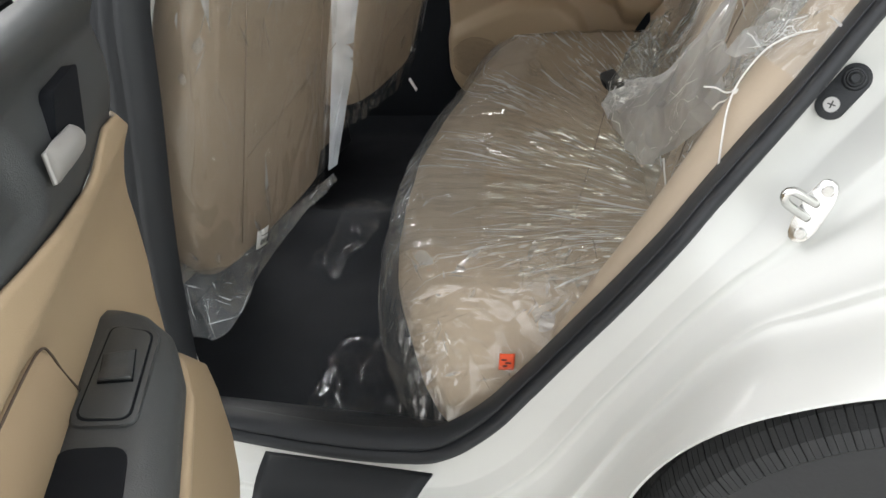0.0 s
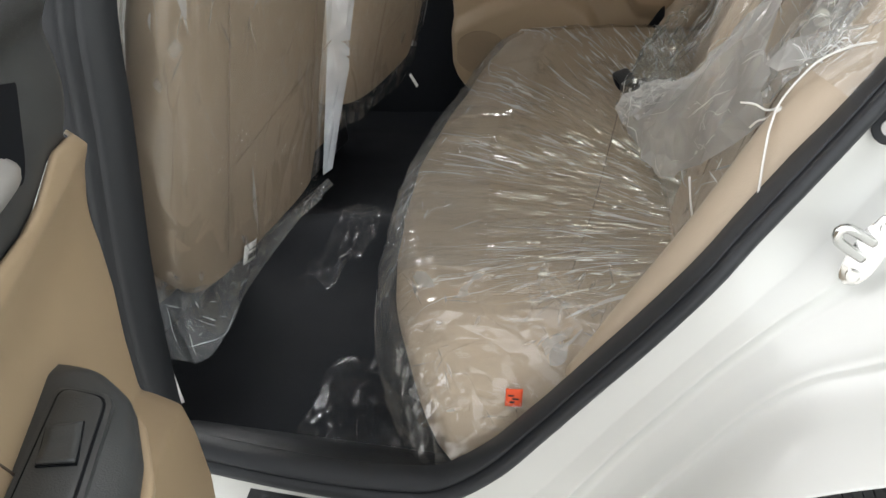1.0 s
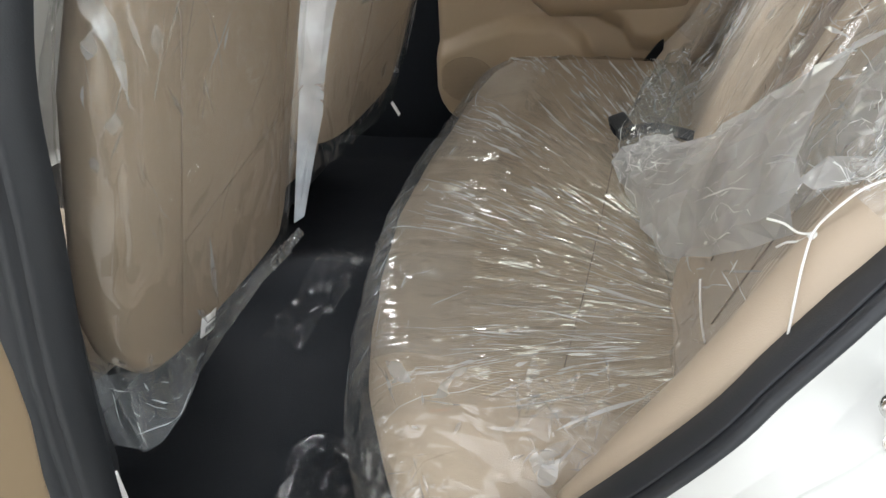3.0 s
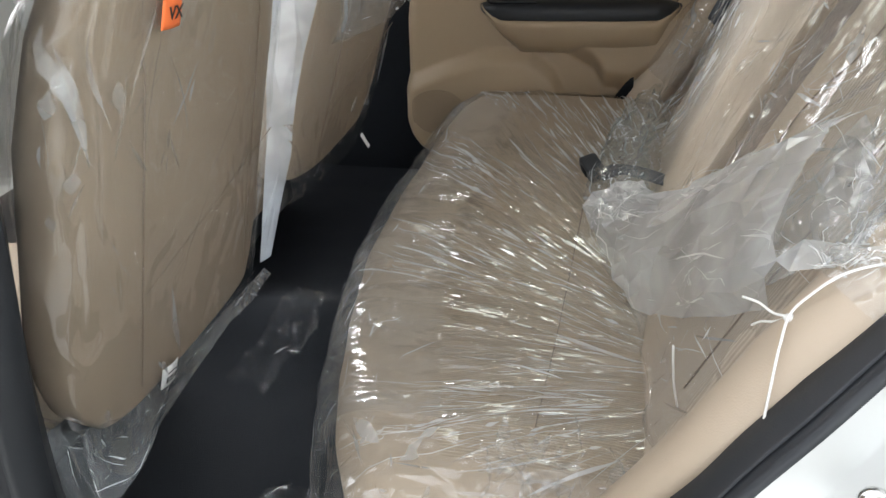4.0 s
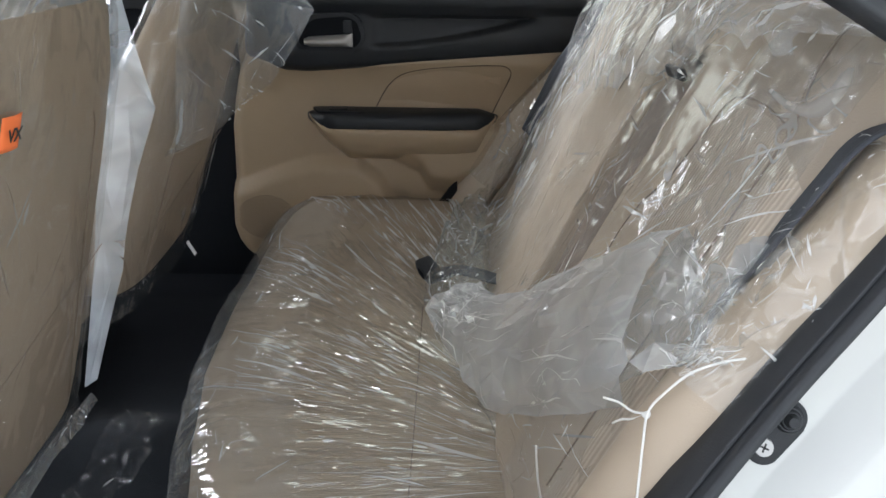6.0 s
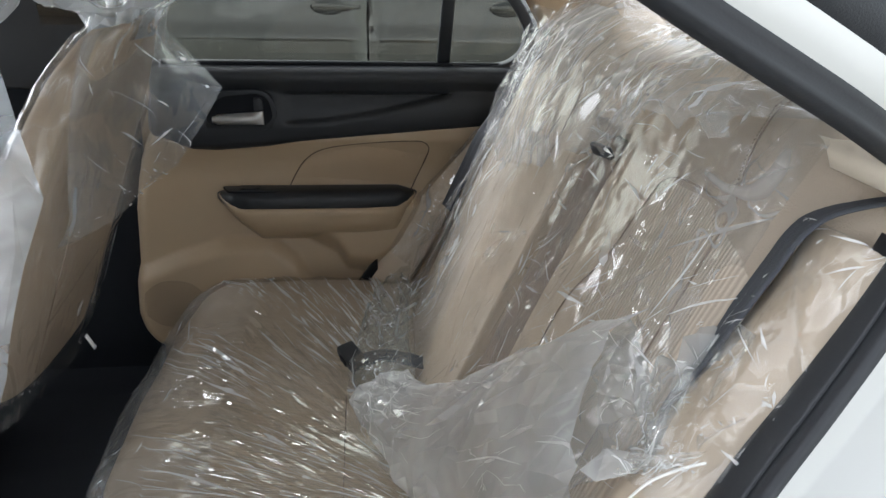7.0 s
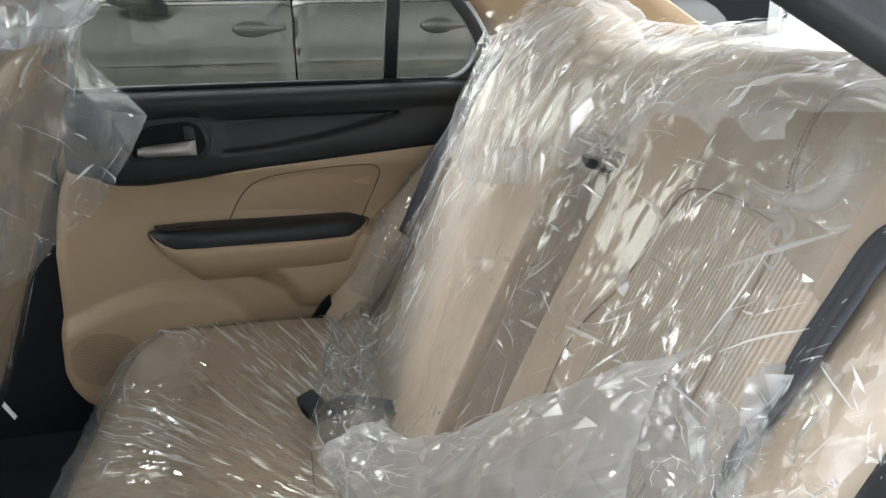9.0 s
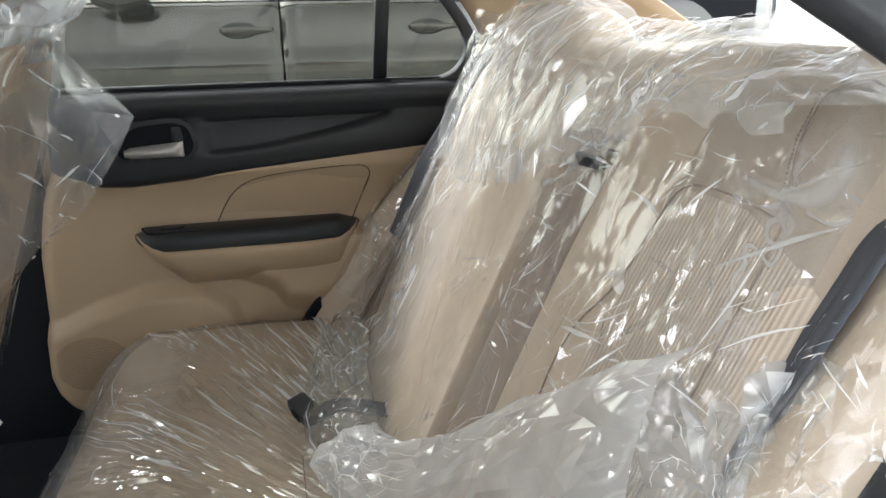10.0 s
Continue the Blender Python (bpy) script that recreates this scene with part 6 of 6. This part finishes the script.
# upper bag over the far front seat: hangs from the neck to a hem, with one corner standing out
rows = [[(-0.070, 0.77, 1.165), (-0.050, 0.93, 1.178), (-0.045, 1.10, 1.165)],
        [(-0.085, 0.71, 1.045), (-0.052, 0.90, 1.050), (0.048, 1.130, 1.043)],
        [(-0.100, 0.72, 0.925), (-0.062, 0.90, 0.935), (-0.038, 1.055, 0.915)],
        [(-0.128, 0.725, 0.880), (-0.100, 0.93, 0.862), (-0.110, 1.15, 0.868)]]
R = np.array(rows)
A, B = np.meshgrid(np.linspace(0, 3, 100), np.linspace(0, 2, 80), indexing="ij")
a0, b0 = np.minimum(A.astype(int), 2), np.minimum(B.astype(int), 1)
fa, fb = (A - a0)[:, :, None], (B - b0)[:, :, None]
g = (R[a0, b0] * (1 - fa) + R[a0 + 1, b0] * fa) * (1 - fb) + (R[a0, b0 + 1] * (1 - fa) + R[a0 + 1, b0 + 1] * fa) * fb
g[:, :, 0] += 0.010 * pn(A * 1.5, B * 2, 83) + 0.004 * ridges(A * 0.8 + B, B * 2 - A, 84, 3)
bag = tagged(crinkled("plastic_cover", g, FILM_BAG, (0.05, 0.06), 0.003, seed=85), "milky clear bag with a pointed corner over the front seat", "plastic cover")
glint_strips(g, facing(g, (1, -0.3, 0.1)), 60, (0.015, 0.14), (0.0008, 0.006), lambda p, r: (0.1, 0.8, -0.45) if r.rand() < 0.5 else r.normal(0, 1, 3), 86, bag, gather=(0.5, 9.0), lift=0.003)
for yc, sd in ((0.375, 91), (0.955, 95)):
    rows = []
    for z, w, t in ((1.150, 0.13, 0.03), (1.175, 0.09, 0.035), (1.195, 0.12, 0.05), (1.22, 0.20, 0.085), (1.29, 0.22, 0.09), (1.36, 0.19, 0.085), (1.42, 0.12, 0.05)):
        rows.append([((-0.065 if yc > 0.68 else -0.095) + 0.1 * (z - 1.2) + b, yc + a - (0.05 if z > 1.2 else 0.0), z) for a, b in seat_section(w, t, 80, 2.6)])
    g = np.array(rows)
    g = np.array([smooth_curve(g[:, j], 40) for j in range(80)]).transpose(1, 0, 2)
    A, Z = np.meshgrid(np.linspace(0, 2 * np.pi, 80, endpoint=False), g[:, 0, 2], indexing="ij")
    w = 0.006 + 0.012 * pn(np.cos(A).T * 3, Z.T * 14, sd + 1)
    c = g.mean(1, keepdims=True)
    o = g - c
    o[:, :, 2] = 0
    o /= np.maximum(np.linalg.norm(o, axis=2, keepdims=True), 1e-6)
    g = g + o * w[:, :, None]
    tagged(crinkled("plastic_cover", np.concatenate([g, g[:, :1]], 1), FILM_WHITE, (0.03, 0.03), 0.007, seed=sd), "milky plastic bag tied round the headrest", "plastic cover")

# ---- film on the floor ----
def floor_sheet(cx, cy, lx, ly, turn, seed, height, label, folds=()):
    U, V = np.meshgrid(np.linspace(-1, 1, 90), np.linspace(-1, 1, 90), indexing="ij")
    r = 1 + 0.12 * pn(U * 2, V * 2, seed)
    c, s = math.cos(turn), math.sin(turn)
    x, y = cx + (U * lx * c - V * ly * s) * r, cy + (U * lx * s + V * ly * c) * r
    z = floor_z(x, y) + 0.003 + height * np.clip(0.5 + pn(U * 1.6, V * 2, seed + 1), 0, 1)
    g = np.stack([x, y, z + 0.004], 2)
    ob = tagged(crinkled("floor_film", g, FILM_FLOOR, (0.018, 0.018), 0.002, seed=seed), label, "plastic film")
    # pale strips in place of glints on the floor film
    for k, (count, length, width, material) in enumerate(folds):
        glint_strips(g, facing(g, (0, 0, 1)), count, length, width, lambda p, r: (r.normal(0, 0.7), r.normal(0, 1), 0.0), seed + 20 + k, ob, material, gather=(0.5, 14.0), lift=0.003)
    return ob


floor_sheet(-0.045, 0.20, 0.080, 0.10, 0.1, 101, 0.022, "crumpled clear film lying on the black floor", ((26, (0.02, 0.12), (0.002, 0.012), FILM_FLOOR_GLINT), (12, (0.03, 0.12), (0.0006, 0.003), FILM_SHEEN)))
floor_sheet(-0.235, 0.60, 0.045, 0.12, -0.25, 105, 0.045, "crumpled clear film beside the seat foot", ((40, (0.015, 0.07), (0.002, 0.010), FILM_FLOOR_GLINT), (40, (0.01, 0.06), (0.0008, 0.004), FILM_SHEEN)))

# ---- tags and stickers ----
def card(name, c, ax_u, ax_v, half_u, half_v, mat, label, bend=0.003):
    th = thing(name, label, "tag", at=c)
    u, v = Vector(ax_u).normalized(), Vector(ax_v).normalized()
    n = u.cross(v)
    g = np.array([[Vector(c) + u * half_u * a + v * half_v * b + n * bend * (1 - a * a) * math.cos(b) for b in np.linspace(-1, 1, 7)] for a in np.linspace(-1, 1, 9)])
    sheet("paper", g, mat, th, thick=0.0004)
    return th, u, v, n


def bars(th, c, u, v, n, items, bend, mat=INK):
    for a, b, la, lb in items:
        p = Vector(c) + u * a + v * b + n * (bend + 0.0008)
        bm = bmesh.new()
        bm.faces.new([bm.verts.new(p + u * la * i + v * lb * j) for i, j in ((-1, -1), (1, -1), (1, 1), (-1, 1))])
        r = bmesh.ops.extrude_face_region(bm, geom=list(bm.faces))
        bmesh.ops.translate(bm, verts=[e for e in r["geom"] if isinstance(e, bmesh.types.BMVert)], vec=n * 0.0003)
        part("print_bar", bm, mat, th, smooth=False)


def words(th, text, c, u, v, n, size, mat=INK):
    cu = bpy.data.curves.new("letters", "FONT")
    cu.body, cu.size, cu.align_x, cu.align_y, cu.extrude, cu.offset = text, size, "CENTER", "CENTER", 0.0002, size * 0.02
    tmp = bpy.data.objects.new("letters", cu)
    scene.collection.objects.link(tmp)
    me = bpy.data.meshes.new_from_object(tmp.evaluated_get(bpy.context.evaluated_depsgraph_get()))
    bpy.data.objects.remove(tmp)
    m = Matrix(((u.x, v.x, n.x, c[0]), (u.y, v.y, n.y, c[1]), (u.z, v.z, n.z, c[2]), (0, 0, 0, 1)))
    me.transform(m)
    me.materials.clear()
    me.materials.append(mat)
    ob = new("lettering", me)
    ob.parent = th
    ob.matrix_parent_inverse = Matrix.Translation(th.location).inverted()
    ob["label"] = "black printed letters"


c = (-0.092, 0.272, 1.049)
th, u, v, n = card("orange_tag", c, (0, 0.985, -0.09), (0.26, 0.15, 0.95), 0.017, 0.017, ORANGE, "orange paper tag with black letters on the seat bag")
words(th, "VX", Vector(c) + n * 0.0045 - v * 0.001, u, v, n, 0.018)
c = (0.219, 0.094, 0.497)
th, u, v, n = card("red_tag", c, (0.98, 0.02, 0.05), (0.05, 0.45, 0.89), 0.0105, 0.011, RED, "small red paper tag under the cushion film")
bars(th, c, u, v, n, [(-0.003, 0.003, 0.0035, 0.001), (0.003, -0.001, 0.004, 0.001), (-0.001, -0.005, 0.003, 0.0012)], 0.003)
c = (-0.232, 0.282, 0.562)
th, u, v, n = card("white_label", c, (0.0, 0.96, -0.16), (0.27, 0.12, 0.93), 0.018, 0.017, PAPER, "white barcode label hanging on the seat bag")
bars(th, c, u, v, n, [(-0.011 + 0.0032 * i, -0.004, 0.0006 + 0.0005 * (i % 3 == 0), 0.005) for i in range(8)] + [(0.0, 0.007, 0.010, 0.0008)], 0.003)
card("white_label", (-0.262, 1.165, 0.618), (0.6, 0.7, -0.2), (0.25, 0.1, 0.95), 0.010, 0.007, PAPER, "small white label on the far seat bag")
card("white_label", (-0.262, 1.16, 0.525), (0.3, 0.2, 0.4), (0.4, 0.1, -0.9), 0.004, 0.018, PAPER, "narrow white paper strip near the far seat")
card("white_label", (-0.252, 0.058, 0.475), (0.5, 0.5, -0.1), (-0.1, 0.1, 1), 0.008, 0.024, PAPER, "white paper slip stuck beside the pillar foot")

# ---- grey car parked beyond the far window ----
gc = thing("parked_car", "dark grey metallic sedan parked alongside", "car", at=(0.3, 3.2, 0.0))
YO = 3.10
prof = [(0.28, 0.05), (0.36, 0.0), (0.55, -0.02), (0.80, -0.03), (0.95, -0.032), (1.00, -0.028), (1.03, -0.012), (1.12, 0.0), (1.18, 0.012), (1.215, 0.03)]
pz = smooth_curve([(0, YO + y, z) for z, y in prof], 30)


def gc_y(z):
    return float(np.interp(z, pz[:, 2], pz[:, 1]))


for nm, x0, x1, lab in (("front_fender", -2.1, -0.772, ""), ("front_door", -0.765, 0.325, "grey metallic front door"), ("back_door", 0.333, 1.25, "grey metallic back door"), ("rear_fender", 1.257, 2.6, "")):
    g = np.array([[(x, y + 0.10 * max(0, (abs(x - 0.3) - 1.2)) ** 2, z) for _, y, z in pz] for x in np.linspace(x0, x1, 14)])
    sheet(nm, g, GREY_PAINT, gc, lab, thick=0.02)
# black block added inside the body, so the panel gaps show dark
box("inner_gap", (-2.0, YO + 0.06, 0.3), (2.5, YO + 1.6, 1.2), DARK, gc, "black block filling the body behind its panels", bevel=0)
sweep("chrome_strip", [(-0.95, YO + 0.026, 1.228), (0.325, YO + 0.026, 1.226)], rounded([(-0.006, -0.007), (0.006, -0.007), (0.006, 0.007), (-0.006, 0.007)], 0.003, 3), CHROME, gc, "bright belt moulding")
sweep("chrome_strip", [(0.333, YO + 0.026, 1.226), (1.35, YO + 0.03, 1.23)], rounded([(-0.006, -0.007), (0.006, -0.007), (0.006, 0.007), (-0.006, 0.007)], 0.003, 3), CHROME, gc)
g = np.array([[(x, YO + 0.04 + 0.30 * s, 1.23 + 0.36 * s) for s in np.linspace(0, 1, 6)] for x in np.linspace(-0.9, 1.4, 10)])
sheet("side_window", g, CAR_GLASS, gc, "dark side window", thick=0.004)
box("cabin", (-0.8, YO + 0.36, 1.2), (1.5, YO + 1.3, 1.60), GREY_PAINT, gc, "grey roof", bevel=0.05)
for hx in (0.195, 0.955):
    bm = bmesh.new()
    bmesh.ops.create_uvsphere(bm, u_segments=28, v_segments=14, radius=1, matrix=Matrix.Translation((hx - 0.03, gc_y(1.105) - 0.006, 1.108)) @ Matrix.Diagonal((0.072, 0.012, 0.032, 1)))
    part("handle_cup", bm, GREY_TRIM, gc, "dark recess behind the handle")
    g = []
    for s in np.linspace(0, 1, 20):
        x = hx - 0.105 + 0.21 * s
        hw = 0.014 * math.sin(math.pi * min(1, 0.12 + s * 0.80)) ** 0.5
        bow = 0.026 * math.sin(math.pi * s) ** 0.6
        g.append([(x, gc_y(1.11) - 0.010 - bow - 0.006 * math.cos(a), 1.110 + hw * math.sin(a)) for a in np.linspace(-1.57, 1.57, 9)])
    sheet("door_handle", np.array(g), GREY_PAINT, gc, "grey pull handle", thick=0.006)
bm = bmesh.new()
bmesh.ops.create_uvsphere(bm, u_segments=24, v_segments=14, radius=1, matrix=Matrix.Translation((-0.25, YO - 0.10, 1.245)) @ Matrix.Diagonal((0.11, 0.10, 0.055, 1)))
part("mirror", bm, GREY_PAINT, gc, "grey door mirror")
box("mirror_foot", (-0.24, YO - 0.06, 1.17), (-0.15, YO + 0.03, 1.215), BLACK, gc, bevel=0.012)
for wx in (-1.35, 1.55):
    bm = bmesh.new(); disc(bm, Matrix.Translation((wx, YO - 0.02, 0.31)) @ Matrix.Rotation(radians(-90), 4, "X"), 0.31, 0.20, 48, 0.01)
    part("wheel", bm, TYRE, gc, "black tyre")
# sticker bars on the far glass
for x in (0.405, 0.535):
    for k in range(2):
        ob = box("glass_mark", (x - 0.014, 1.315, 1.072 + 0.008 * k), (x + 0.014, 1.3155, 1.074 + 0.008 * k), GREY_TRIM, far_door, "faint printed mark on the glass", bevel=0)

# ---- yard wall beyond the rear window ----
yw = box("wall_yard", (6.0, -12, 0.0), (6.2, 14, 3.2), WALL, bevel=0)
tagged(yw, "pale painted yard wall behind the cars", "wall", kind="structure")
wx = 5.95
pipe = thing("wall_post", "white upright post against the yard wall", "post", at=(wx, 10.2, 0))
box("shaft", (wx - 0.05, 10.05, 0.0), (wx + 0.02, 10.35, 4.0), WHITE, pipe, bevel=0.01)
pp = thing("wall_pipe", "grey pipe with a looped hose on the yard wall", "pipe", at=(wx, 8.1, 0))
sweep("tube", [(wx - 0.06, 8.15, 0.0), (wx - 0.06, 8.15, 4.0)], ring(0.035, 12), GREY_TRIM, pp, up=(0, 1, 0))
sweep("tube", [(wx - 0.06, 8.0, 0.0), (wx - 0.06, 8.0, 4.0)], ring(0.02, 12), SILVER, pp, up=(0, 1, 0))
sweep("hose_loop", [(wx - 0.12, 7.98 + 0.14 * math.cos(a), 1.06 + 0.20 * math.sin(a)) for a in np.linspace(0, 2 * math.pi, 24, endpoint=False)], ring(0.022, 8), GREY_TRIM, pp, up=(1, 0, 0), closed=True)
